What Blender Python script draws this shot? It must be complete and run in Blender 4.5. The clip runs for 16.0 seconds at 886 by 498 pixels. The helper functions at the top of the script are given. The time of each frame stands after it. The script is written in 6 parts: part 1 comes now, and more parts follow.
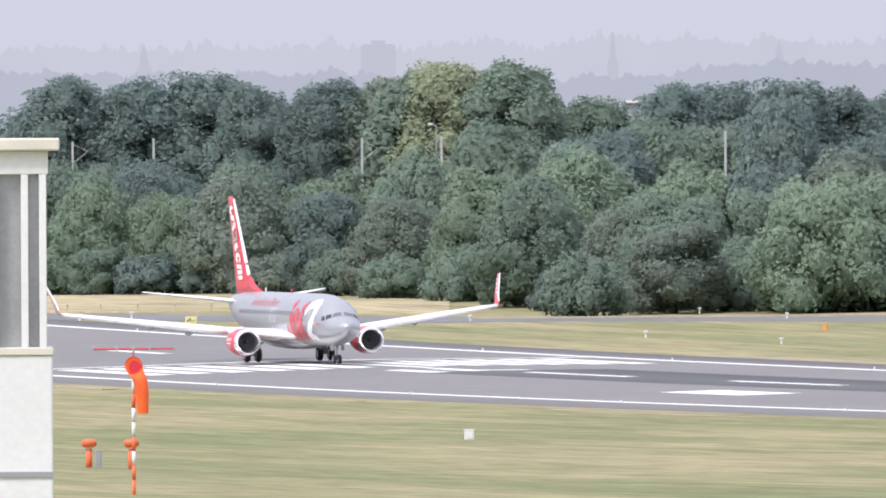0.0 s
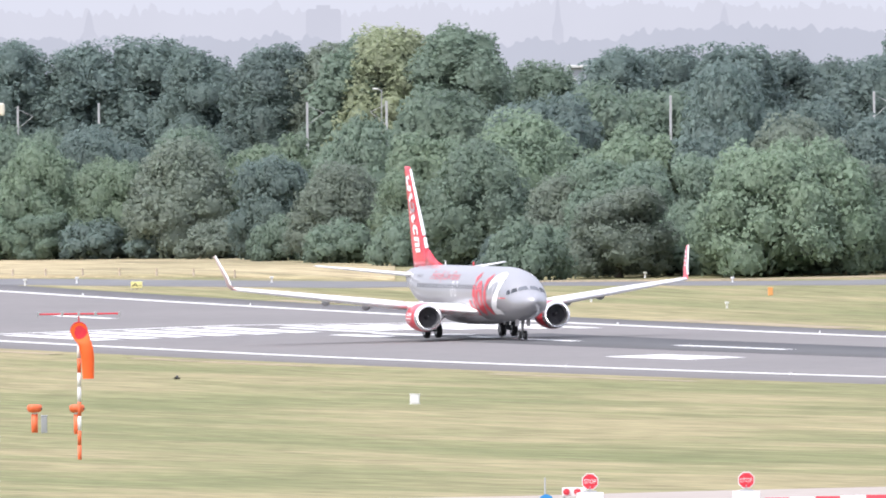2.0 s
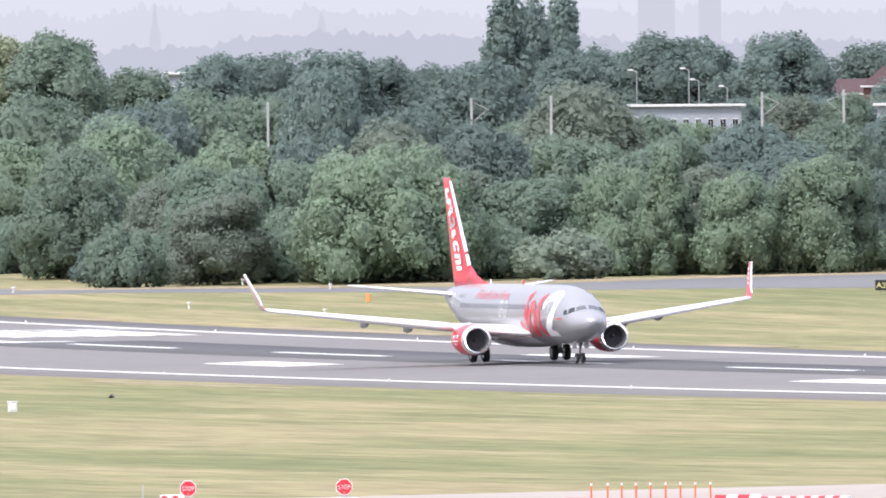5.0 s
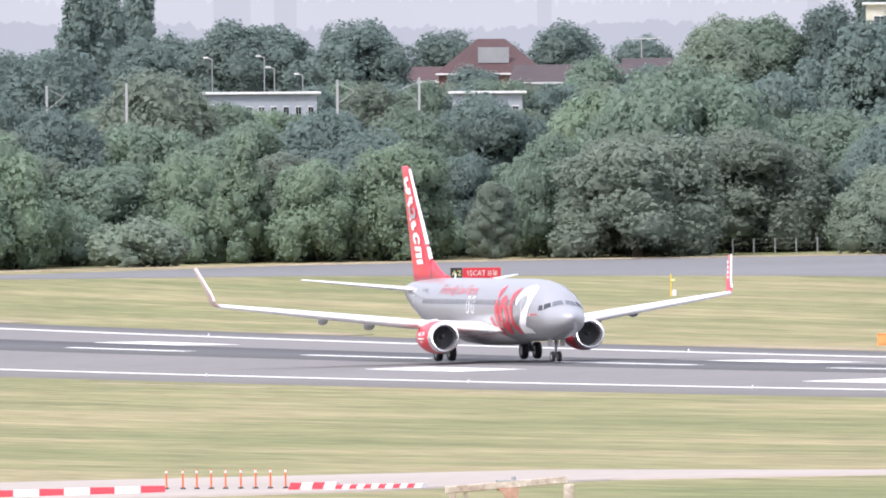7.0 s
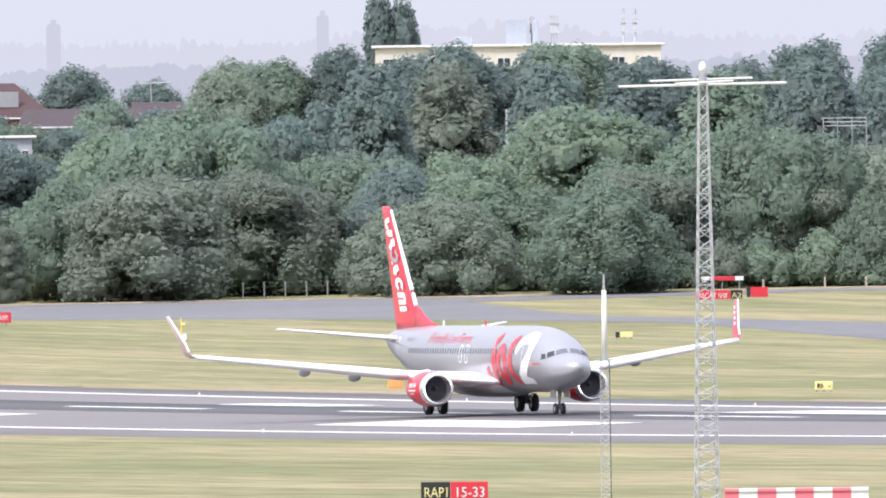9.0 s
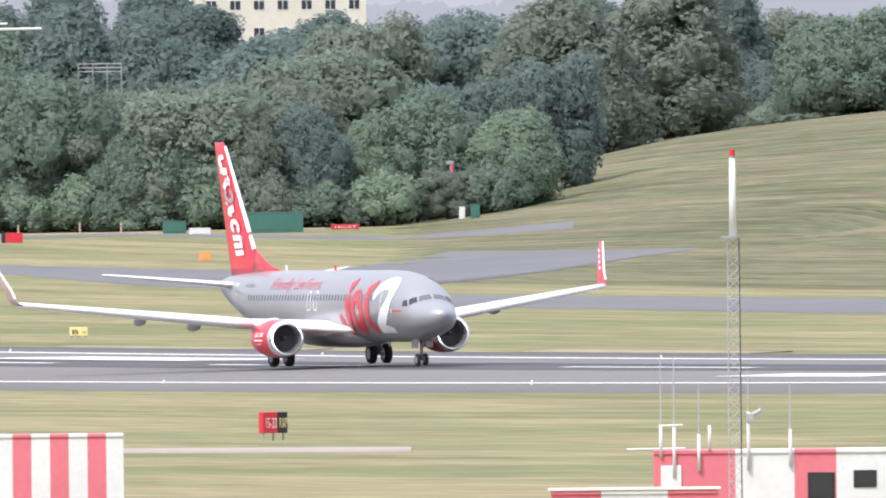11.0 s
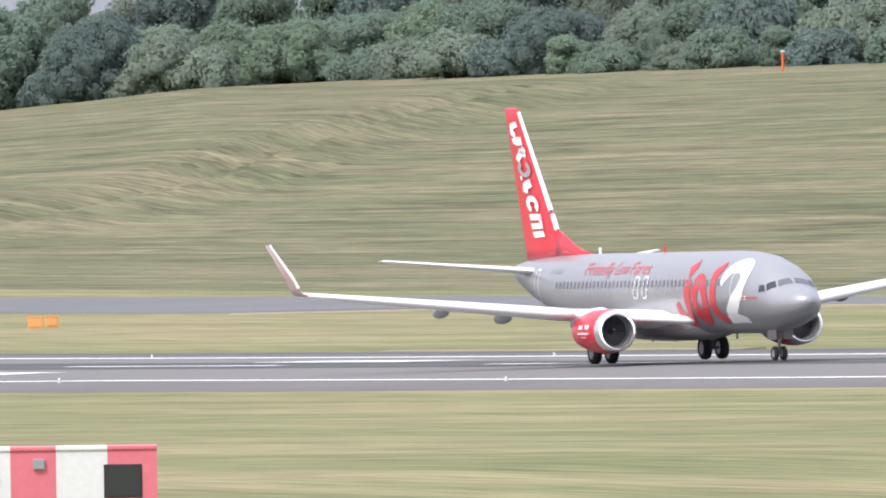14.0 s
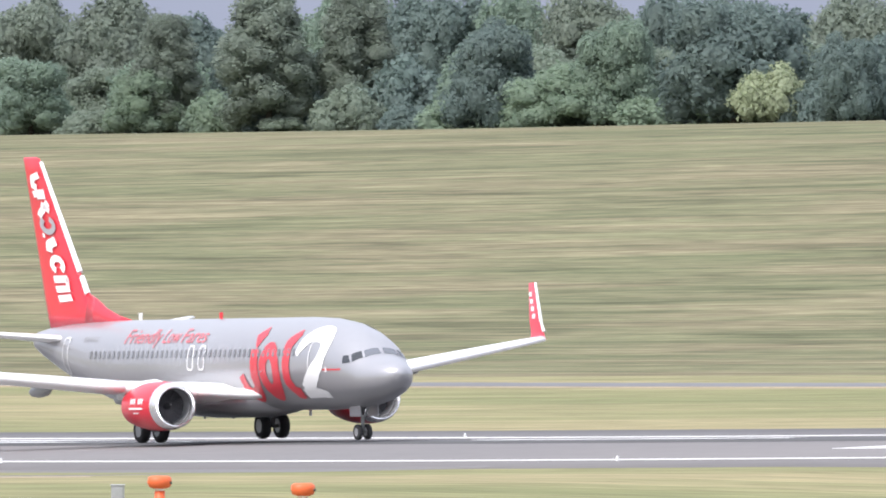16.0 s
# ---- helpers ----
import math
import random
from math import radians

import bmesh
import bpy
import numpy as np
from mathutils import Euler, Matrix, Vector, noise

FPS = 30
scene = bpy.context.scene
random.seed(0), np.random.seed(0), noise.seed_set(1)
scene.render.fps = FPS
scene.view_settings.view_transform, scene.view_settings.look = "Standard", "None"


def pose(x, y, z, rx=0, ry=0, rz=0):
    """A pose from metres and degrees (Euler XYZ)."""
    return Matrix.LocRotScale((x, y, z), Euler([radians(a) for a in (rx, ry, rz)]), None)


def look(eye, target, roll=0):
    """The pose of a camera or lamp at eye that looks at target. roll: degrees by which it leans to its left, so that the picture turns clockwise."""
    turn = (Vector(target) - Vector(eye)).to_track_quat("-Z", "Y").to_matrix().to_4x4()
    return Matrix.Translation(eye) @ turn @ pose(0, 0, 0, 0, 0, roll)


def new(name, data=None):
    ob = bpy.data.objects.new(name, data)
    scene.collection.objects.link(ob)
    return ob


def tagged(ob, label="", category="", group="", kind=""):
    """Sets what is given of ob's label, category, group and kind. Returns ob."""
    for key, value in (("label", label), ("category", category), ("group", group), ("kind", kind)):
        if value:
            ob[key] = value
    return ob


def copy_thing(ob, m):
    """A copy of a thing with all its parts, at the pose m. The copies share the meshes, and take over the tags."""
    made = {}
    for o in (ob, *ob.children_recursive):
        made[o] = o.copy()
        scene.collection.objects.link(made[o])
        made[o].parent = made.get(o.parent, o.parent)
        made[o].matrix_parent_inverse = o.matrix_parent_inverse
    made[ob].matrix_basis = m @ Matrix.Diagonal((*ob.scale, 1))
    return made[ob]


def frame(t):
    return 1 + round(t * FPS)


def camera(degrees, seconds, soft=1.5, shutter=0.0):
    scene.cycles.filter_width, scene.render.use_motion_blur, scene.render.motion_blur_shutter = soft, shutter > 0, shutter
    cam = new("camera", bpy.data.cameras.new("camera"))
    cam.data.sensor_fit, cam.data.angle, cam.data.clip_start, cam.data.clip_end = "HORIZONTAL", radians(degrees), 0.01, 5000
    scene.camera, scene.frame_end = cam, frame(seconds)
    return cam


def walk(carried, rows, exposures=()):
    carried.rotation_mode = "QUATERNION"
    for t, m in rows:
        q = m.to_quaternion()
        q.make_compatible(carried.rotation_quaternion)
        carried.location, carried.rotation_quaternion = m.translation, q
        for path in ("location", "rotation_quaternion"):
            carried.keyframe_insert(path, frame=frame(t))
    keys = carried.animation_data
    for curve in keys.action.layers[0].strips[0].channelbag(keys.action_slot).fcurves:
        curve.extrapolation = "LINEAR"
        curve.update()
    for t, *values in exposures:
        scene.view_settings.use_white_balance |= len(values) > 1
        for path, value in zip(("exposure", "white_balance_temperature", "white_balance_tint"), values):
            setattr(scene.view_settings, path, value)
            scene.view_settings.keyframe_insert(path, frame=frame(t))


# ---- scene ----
# ---- camera ----
# the camera stands on a raised viewing spot and is panned by hand: seconds, bearing, tilt, lean (degrees)
EYE = Vector((0.0, 0.0, 15.79))
PAN = [
    (0, 13.8347, -0.2231, -0.314),
    (0.5, 13.9151, -0.2467, -0.448),
    (1, 13.9551, -0.2814, -0.374),
    (1.5, 13.9763, -0.2811, -0.430),
    (2, 13.9671, -0.3101, -0.387),
    (2.5, 14.1115, -0.2727, -0.394),
    (3, 14.2691, -0.2680, -0.402),
    (3.2, 14.3077, -0.2889, -0.424),
    (5.3, 15.1151, -0.3306, -0.426),
    (5.5, 15.2338, -0.3601, -0.387),
    (6, 15.4747, -0.3831, -0.512),
    (6.5, 15.7150, -0.3411, -0.530),
    (7, 15.9791, -0.3386, -0.429),
    (7.5, 16.3033, -0.3348, -0.527),
    (8, 16.6188, -0.3119, -0.430),
    (8.5, 16.9240, -0.2613, -0.651),
    (9, 17.1717, -0.2429, -0.647),
    (9.5, 17.5957, -0.2095, -0.746),
    (9.7, 17.6997, -0.2496, -0.816),
    (11.8, 20.0456, -0.3977, -0.505),
    (12, 20.2907, -0.3955, -0.551),
    (12.5, 20.6422, -0.4033, -0.579),
    (13, 20.8415, -0.4419, -0.684),
    (13.5, 21.0368, -0.4244, -0.899),
    (14, 21.1197, -0.4239, -0.893),
    (14.5, 21.7648, -0.4131, -0.438),
    (15, 22.9532, -0.3587, -0.306),
    (15.5, 24.3122, -0.2751, -0.186),
    (16, 24.8895, -0.2474, -0.220),
]


def aim(bearing, tilt):
    b, e = radians(bearing), radians(tilt)
    return EYE + 1000 * Vector((-math.cos(b) * math.cos(e), math.sin(b) * math.cos(e), math.sin(e)))


cam = camera(2.1551, 16.0, soft=1.9, shutter=0.06)
walk(cam, [(t, look(EYE, aim(b, e), r)) for t, b, e, r in PAN],
     exposures=((0.0, 0.28, 6400, 13), (0.5, 0.48, 6450, 13), (1.5, 0.53, 6450, 13), (7.5, 0.53, 6450, 14), (9.7, 0.51, 6400, 14), (12.0, 0.28, 6480, 11), (14.0, 0.28, 6480, 11), (15.0, 0.38, 6480, 11), (16.0, 0.48, 6480, 11)))

# ---- light: bright haze, high veiled sun ----
SUN_EL, SUN_AZ = radians(52), radians(-62)     # height, and the sun's bearing from +X towards +Y
world = bpy.data.worlds.new("hazy_sky")
scene.world = world
world.use_nodes = True
wn, wl = world.node_tree.nodes, world.node_tree.links
wn.clear()
sky = wn.new("ShaderNodeTexSky")
sky.sky_type, sky.sun_disc = "NISHITA", False
sky.sun_elevation, sky.sun_rotation = SUN_EL, math.pi / 2 - SUN_AZ
sky.dust_density, sky.air_density = 4.0, 1.0
bg_sky, bg_haze, add = wn.new("ShaderNodeBackground"), wn.new("ShaderNodeBackground"), wn.new("ShaderNodeAddShader")
bg_sky.inputs[1].default_value = 0.04
bg_haze.inputs[0].default_value, bg_haze.inputs[1].default_value = (0.79, 0.82, 0.94, 1), 0.64
out = wn.new("ShaderNodeOutputWorld")
wl.new(sky.outputs[0], bg_sky.inputs[0])
wl.new(bg_sky.outputs[0], add.inputs[0])
# a veiled sky brightens from the horizon to the zenith
way, part_z, rise = wn.new("ShaderNodeTexCoord"), wn.new("ShaderNodeSeparateXYZ"), wn.new("ShaderNodeMapRange")
rise.inputs["To Min"].default_value, rise.inputs["To Max"].default_value = 0.64, 1.25
wl.new(way.outputs["Generated"], part_z.inputs[0])
wl.new(part_z.outputs["Z"], rise.inputs["Value"])
wl.new(rise.outputs["Result"], bg_haze.inputs[1])
wl.new(bg_haze.outputs[0], add.inputs[1])
wl.new(add.outputs[0], out.inputs[0])
sun_data = bpy.data.lights.new("sun", "SUN")
sun_data.energy, sun_data.angle, sun_data.color = 2.35, radians(12), (1.0, 0.98, 0.95)
sun = new("sun", sun_data)
sun.matrix_world = look((0, 0, 0), (-math.cos(SUN_AZ) * math.cos(SUN_EL), -math.sin(SUN_AZ) * math.cos(SUN_EL), -math.sin(SUN_EL)))


# ---- materials ----
def mat(name, color, rough=0.6, metal=0.0, vary=0.12, scale=0.8, fine=9.0, bump=0.0, spec=0.5, coat=0.0, obj_random=0.0, island=0.0, hue=None):
    """A surface with stains at two scales; hue: a second colour that the coarse stain runs to."""
    m = bpy.data.materials.new(name)
    m.use_nodes = True
    n, l = m.node_tree.nodes, m.node_tree.links
    b = n["Principled BSDF"]
    b.inputs["Roughness"].default_value, b.inputs["Metallic"].default_value = rough, metal
    b.inputs["Specular IOR Level"].default_value = spec
    b.inputs["Coat Weight"].default_value = coat
    tex = n.new("ShaderNodeTexCoord")
    coarse, grain = n.new("ShaderNodeTexNoise"), n.new("ShaderNodeTexNoise")
    coarse.inputs["Scale"].default_value, grain.inputs["Scale"].default_value = scale, fine
    coarse.inputs["Detail"].default_value, grain.inputs["Detail"].default_value = 4, 3
    for k in (coarse, grain):
        l.new(tex.outputs["Object"], k.inputs["Vector"])
    mix = n.new("ShaderNodeMix")
    mix.data_type = "RGBA"
    c2 = hue or tuple(c * (1 - 2.2 * vary) for c in color)
    c1 = color if hue else tuple(min(1, c * (1 + 1.2 * vary)) for c in color)
    mix.inputs["A"].default_value, mix.inputs["B"].default_value = (*c1, 1), (*c2, 1)
    l.new(coarse.outputs["Fac"], mix.inputs["Factor"])
    last = mix.outputs["Result"]
    amounts = [(grain.outputs["Fac"], vary * 1.6)]
    if obj_random:
        info = n.new("ShaderNodeObjectInfo")
        amounts.append((info.outputs["Random"], obj_random))
    if island:
        geo = n.new("ShaderNodeNewGeometry")
        amounts.append((geo.outputs["Random Per Island"], island))
    for socket, k in amounts:
        ramp = n.new("ShaderNodeMapRange")
        ramp.inputs["To Min"].default_value, ramp.inputs["To Max"].default_value = 1 - k, 1 + k
        l.new(socket, ramp.inputs["Value"])
        hsv = n.new("ShaderNodeHueSaturation")
        l.new(ramp.outputs["Result"], hsv.inputs["Value"])
        l.new(last, hsv.inputs["Color"])
        last = hsv.outputs["Color"]
    l.new(last, b.inputs["Base Color"])
    if bump:
        bp = n.new("ShaderNodeBump")
        bp.inputs["Strength"].default_value, bp.inputs["Distance"].default_value = bump, 0.05
        l.new(grain.outputs["Fac"], bp.inputs["Height"])
        l.new(bp.outputs["Normal"], b.inputs["Normal"])
    return m


def grass_mat(name, green, straw, dry, lines=1.0, close=1.0):
    """Mown airfield grass: swaths along the runway, dry patches, short tufts."""
    m = bpy.data.materials.new(name)
    m.use_nodes = True
    n, l = m.node_tree.nodes, m.node_tree.links
    b = n["Principled BSDF"]
    b.inputs["Roughness"].default_value, b.inputs["Specular IOR Level"].default_value = 0.95, 0.1
    tex = n.new("ShaderNodeTexCoord")
    noises = []
    for sc, squash, detail in ((0.016, (0.4, 3.0, 1), 5), (0.07, (0.16, 2.6, 1), 7), (0.9, (0.10, 1.4, 1), 6)):
        mp, k = n.new("ShaderNodeMapping"), n.new("ShaderNodeTexNoise")
        mp.inputs["Scale"].default_value = (squash[0] * close, squash[1] * close, 1)
        k.inputs["Scale"].default_value, k.inputs["Detail"].default_value = sc, detail
        l.new(tex.outputs["Object"], mp.inputs["Vector"])
        l.new(mp.outputs["Vector"], k.inputs["Vector"])
        noises.append(k.outputs["Fac"])
    add = n.new("ShaderNodeMath")
    add.operation = "MULTIPLY_ADD"
    l.new(noises[1], add.inputs[0])
    add.inputs[1].default_value = 0.75
    l.new(noises[0], add.inputs[2])
    ramp = n.new("ShaderNodeValToRGB")
    e = ramp.color_ramp.elements
    e[0].position, e[0].color = dry[0], (*green, 1)
    e[1].position, e[1].color = dry[1], (*straw, 1)
    mid = e.new((dry[0] + dry[1]) / 2 - 0.02)
    mid.color = (*[a * 0.62 + c * 0.4 for a, c in zip(green, straw)], 1)
    l.new(add.outputs[0], ramp.inputs["Fac"])
    rng, hsv = n.new("ShaderNodeMapRange"), n.new("ShaderNodeHueSaturation")
    rng.inputs["To Min"].default_value, rng.inputs["To Max"].default_value = 0.4, 1.6
    l.new(noises[2], rng.inputs["Value"])
    l.new(rng.outputs["Result"], hsv.inputs["Value"])
    l.new(ramp.outputs["Color"], hsv.inputs["Color"])
    # thin mowing lines along the runway
    last = hsv.outputs["Color"]
    for sc, squash, thin, low in ((0.17, (0.05, 1.0, 0.0), 0.035, 0.74), (0.4, (0.05, 1.0, 0.0), 0.06, 0.80), (0.23, (0.04, 1.0, 0.0), 0.035, 1.18)):
        mp, k = n.new("ShaderNodeMapping"), n.new("ShaderNodeTexNoise")
        mp.inputs["Scale"].default_value = squash
        mp.inputs["Location"].default_value = (sc * 31, sc * 17, 0)
        k.inputs["Scale"].default_value, k.inputs["Detail"].default_value = sc, 2
        l.new(tex.outputs["Object"], mp.inputs["Vector"])
        l.new(mp.outputs["Vector"], k.inputs["Vector"])
        off, far, line, shade = n.new("ShaderNodeMath"), n.new("ShaderNodeMath"), n.new("ShaderNodeMapRange"), n.new("ShaderNodeHueSaturation")
        off.operation, far.operation = "SUBTRACT", "ABSOLUTE"
        off.inputs[1].default_value = 0.5
        line.inputs["From Max"].default_value = thin
        line.inputs["To Min"].default_value, line.inputs["To Max"].default_value = 1 - (1 - low) * lines, 1.0
        l.new(k.outputs["Fac"], off.inputs[0])
        l.new(off.outputs[0], far.inputs[0])
        l.new(far.outputs[0], line.inputs["Value"])
        l.new(line.outputs["Result"], shade.inputs["Value"])
        l.new(last, shade.inputs["Color"])
        last = shade.outputs["Color"]
    l.new(last, b.inputs["Base Color"])
    return m


GRASS = grass_mat("mown_grass", (0.184, 0.194, 0.094), (0.298, 0.262, 0.150), (0.66, 1.12), 0.5, 1.25)
# the hill takes the field grass in darker tones
HILL = grass_mat("hill_grass_dark", (0.142, 0.151, 0.082), (0.214, 0.192, 0.118), (0.64, 1.12), 1.25, 2.2)
MEADOW = grass_mat("long_dry_grass", (0.30, 0.27, 0.16), (0.42, 0.35, 0.22), (0.6, 1.0))
ASPHALT = mat("worn_asphalt", (0.212, 0.196, 0.190), 0.85, vary=0.1, scale=0.02, fine=0.6, hue=(0.150, 0.143, 0.142))
SHOULDER = mat("dark_asphalt", (0.160, 0.153, 0.152), 0.9, vary=0.1, scale=0.03, fine=0.7)
RUBBER = mat("rubbered_asphalt", (0.10, 0.10, 0.103), 0.8, vary=0.12, scale=0.03, fine=0.5, hue=(0.07, 0.07, 0.072))
TAXI = mat("taxiway_asphalt", (0.165, 0.165, 0.17), 0.9, vary=0.12, scale=0.03, fine=0.7)
CONCRETE = mat("dusty_concrete", (0.38, 0.33, 0.295), 0.9, vary=0.1, scale=0.05, fine=1.0)
PAINT_W = mat("white_road_paint", (0.80, 0.80, 0.78), 0.7, vary=0.05, scale=0.3, fine=2.0)
SOIL = mat("bare_soil_edge", (0.34, 0.28, 0.19), 0.95, vary=0.2, scale=0.1, fine=1.0)


def leaf_mat(name, lit, deep):
    """Leaves: matt, varied from spray to spray, and letting some light through."""
    m = mat(name, lit, 0.6, vary=0.14, scale=0.3, fine=2.2, spec=0.3, obj_random=0.10, island=0.16, hue=deep)
    n, l = m.node_tree.nodes, m.node_tree.links
    b, o = n["Principled BSDF"], n["Material Output"]
    tr, mix = n.new("ShaderNodeBsdfTranslucent"), n.new("ShaderNodeMixShader")
    l.new(b.inputs["Base Color"].links[0].from_socket, tr.inputs["Color"])
    mix.inputs[0].default_value = 0.5
    l.new(b.outputs[0], mix.inputs[1])
    l.new(tr.outputs[0], mix.inputs[2])
    l.new(mix.outputs[0], o.inputs["Surface"])
    return m


# leaf colours are lightened and turned bluish to stand in for haze
LEAF = [leaf_mat("leaf_green", (0.242, 0.321, 0.235), (0.179, 0.240, 0.201)),
        leaf_mat("leaf_light", (0.284, 0.369, 0.250), (0.199, 0.269, 0.212)),
        leaf_mat("leaf_dark", (0.199, 0.265, 0.230), (0.158, 0.213, 0.207)),
        leaf_mat("leaf_yellow", (0.436, 0.485, 0.308), (0.315, 0.369, 0.254)),
        leaf_mat("leaf_grey", (0.296, 0.357, 0.268), (0.215, 0.269, 0.222)),
        leaf_mat("leaf_brown", (0.250, 0.298, 0.232), (0.193, 0.236, 0.201))]
BARK = mat("bark", (0.11, 0.09, 0.07), 0.9, vary=0.2, scale=1.5, fine=12.0, bump=0.4)
SILVER = mat("silver_grey_paint", (0.40, 0.40, 0.418), 0.33, 0.5, vary=0.02, scale=0.25, fine=3.0, coat=0.3)
WING_W = mat("light_grey_wing_paint", (0.90, 0.90, 0.90), 0.35, vary=0.02, scale=0.4, fine=4.0, coat=0.2)
PAINT_R = mat("red_gloss_paint", (0.70, 0.022, 0.045), 0.3, vary=0.03, scale=0.5, fine=4.0, coat=0.3)
MARK_R = mat("red_livery_film", (0.66, 0.05, 0.07), 0.35, vary=0.03, scale=0.5, fine=4.0)
MARK_W = mat("white_livery_film", (0.88, 0.88, 0.88), 0.35, vary=0.02, scale=0.5, fine=4.0)
MARK_G = mat("grey_livery_film", (0.36, 0.36, 0.38), 0.35, vary=0.02, scale=0.5, fine=4.0)
CHROME = mat("polished_lip", (0.86, 0.86, 0.88), 0.22, 0.9, vary=0.02, scale=1.0, fine=6.0)
DARK = mat("dark_intake", (0.06, 0.06, 0.065), 0.5, 0.3, vary=0.1, scale=1.0, fine=6.0)
FAN = mat("fan_titanium", (0.16, 0.16, 0.17), 0.4, 0.7, vary=0.1, scale=2.0, fine=8.0)
GLASS = mat("dark_window_glass", (0.03, 0.034, 0.04), 0.08, vary=0.02, scale=1.0, fine=5.0, spec=0.8)
CABIN = mat("cabin_window_glass", (0.19, 0.195, 0.21), 0.15, vary=0.03, scale=1.0, fine=5.0, spec=0.7)
# coated front panes: sky reflection also put into the paler grey base
WINDSCREEN = mat("coated_sky_grey_windscreen", (0.20, 0.21, 0.23), 0.14, 0.5, vary=0.03, scale=1.0, fine=5.0)
# winglet's outer face: shade and sheen on red put into the colour
WINGTIP = mat("winglet_outer_toned_red", (0.50, 0.36, 0.34), 0.4, vary=0.04, scale=0.5, fine=4.0)
SLOGAN = mat("red_slogan_film", (0.62, 0.15, 0.17), 0.4, vary=0.03, scale=0.5, fine=4.0)
TYRE = mat("tyre_rubber", (0.028, 0.028, 0.03), 0.8, vary=0.1, scale=2.0, fine=12.0)
STEEL = mat("grey_metal", (0.42, 0.43, 0.44), 0.45, 0.5, vary=0.1, scale=0.8, fine=8.0)
GALV = mat("galvanised_steel", (0.50, 0.51, 0.52), 0.55, 0.35, vary=0.12, scale=0.6, fine=6.0)
WHITE = mat("white_paint", (0.78, 0.78, 0.77), 0.5, vary=0.06, scale=0.6, fine=5.0)
CREAM = mat("cream_render", (0.72, 0.68, 0.58), 0.8, vary=0.08, scale=0.15, fine=1.5)
ORANGE = mat("orange_paint", (0.78, 0.15, 0.05), 0.5, vary=0.08, scale=1.0, fine=6.0)
FABRIC = mat("orange_fabric", (0.92, 0.13, 0.02), 0.7, vary=0.06, scale=1.0, fine=6.0)
RED = mat("red_board_paint", (0.62, 0.03, 0.05), 0.5, vary=0.05, scale=1.0, fine=6.0)
PINK_RED = mat("faded_red_panel", (0.74, 0.185, 0.225), 0.55, vary=0.06, scale=0.6, fine=4.0)
YELLOW = mat("yellow_board", (0.80, 0.55, 0.06), 0.5, vary=0.05, scale=1.0, fine=6.0)
RENDERED = mat("blue_grey_render", (0.40, 0.43, 0.48), 0.85, vary=0.1, scale=0.4, fine=4.0)
PALE_O = mat("faded_orange_paint", (0.80, 0.38, 0.13), 0.6, vary=0.08, scale=1.0, fine=6.0)
PALE_Y = mat("pale_yellow_board", (0.78, 0.72, 0.32), 0.5, vary=0.05, scale=1.0, fine=6.0)
BLACK = mat("black_board", (0.022, 0.022, 0.022), 0.5, vary=0.05, scale=1.0, fine=6.0)
RUST = mat("rusty_frame", (0.16, 0.05, 0.02), 0.8, vary=0.25, scale=2.6, fine=9.0, hue=(0.85, 0.80, 0.68))
RUSTED = mat("bare_rust", (0.36, 0.15, 0.095), 0.85, vary=0.2, scale=1.8, fine=9.0, hue=(0.60, 0.42, 0.32))
TILE = mat("red_roof_tile", (0.088, 0.050, 0.052), 0.8, vary=0.15, scale=0.3, fine=3.0)
SLATE = mat("brown_roof_tile", (0.078, 0.060, 0.065), 0.8, vary=0.15, scale=0.3, fine=3.0)
BRICK = mat("red_brick", (0.24, 0.13, 0.11), 0.85, vary=0.15, scale=0.4, fine=4.0)
GREEN_P = mat("green_container_paint", (0.05, 0.16, 0.13), 0.5, vary=0.08, scale=0.8, fine=5.0)
BLUE = mat("blue_sign_paint", (0.03, 0.25, 0.55), 0.5, vary=0.05, scale=1.0, fine=5.0)
LAMP = bpy.data.materials.new("lit_lamp_lens")
LAMP.use_nodes = True
LAMP.node_tree.nodes["Principled BSDF"].inputs["Emission Color"].default_value = (1, 0.93, 0.8, 1)
LAMP.node_tree.nodes["Principled BSDF"].inputs["Emission Strength"].default_value = 12

# ---- ground shape ----
MID = 419.16          # the runway's centreline lies at y = MID and runs along x
CL = 2.0              # the painted centreline's offset from the wheels' track
CREST = [(17.0, -0.34), (18.6, -0.30), (18.97, -0.2355), (19.52, -0.1305), (19.93, -0.083), (20.48, -0.032), (21.1, -0.025), (21.75, -0.007),
         (22.85, 0.014), (23.8, 0.030), (24.6, 0.040), (26.0, 0.062), (28.0, 0.09), (32.0, 0.10)]
FOOT, TOP = 138.0, 300.0


def smooth(a, b, x):
    u = min(1.0, max(0.0, (x - a) / (b - a)))
    return u * u * (3 - 2 * u)


def camber(x, c):
    """How far the crowned runway falls from its middle to either edge."""
    if c < 0:
        edge = np.interp(x, [-1640, -1456, -1280, -1071, -860], [0.33, 0.21, 0.14, -0.12, 0.16])
    else:
        edge = np.interp(x, [-1700, -1393, -1119, -946], [0.28, 0.41, 0.40, 0.56])
    out = smooth(25.5, 36.0, abs(c))
    return (float(edge) * (1 - out) + 0.28 * out) * min(1.0, abs(c) / 24.0)


def plain(x, y):
    """Height of the gently tilted, crowned airfield."""
    u = (min(max(x, -2000), -800) + 1300) / 1000
    c = min(max(y - MID, -330), 260)
    return 4.295 * u + 10.325 * u * u + c * (0.01715 + 0.0125 * u + 0.01404 * u * u) - camber(x, c - CL)


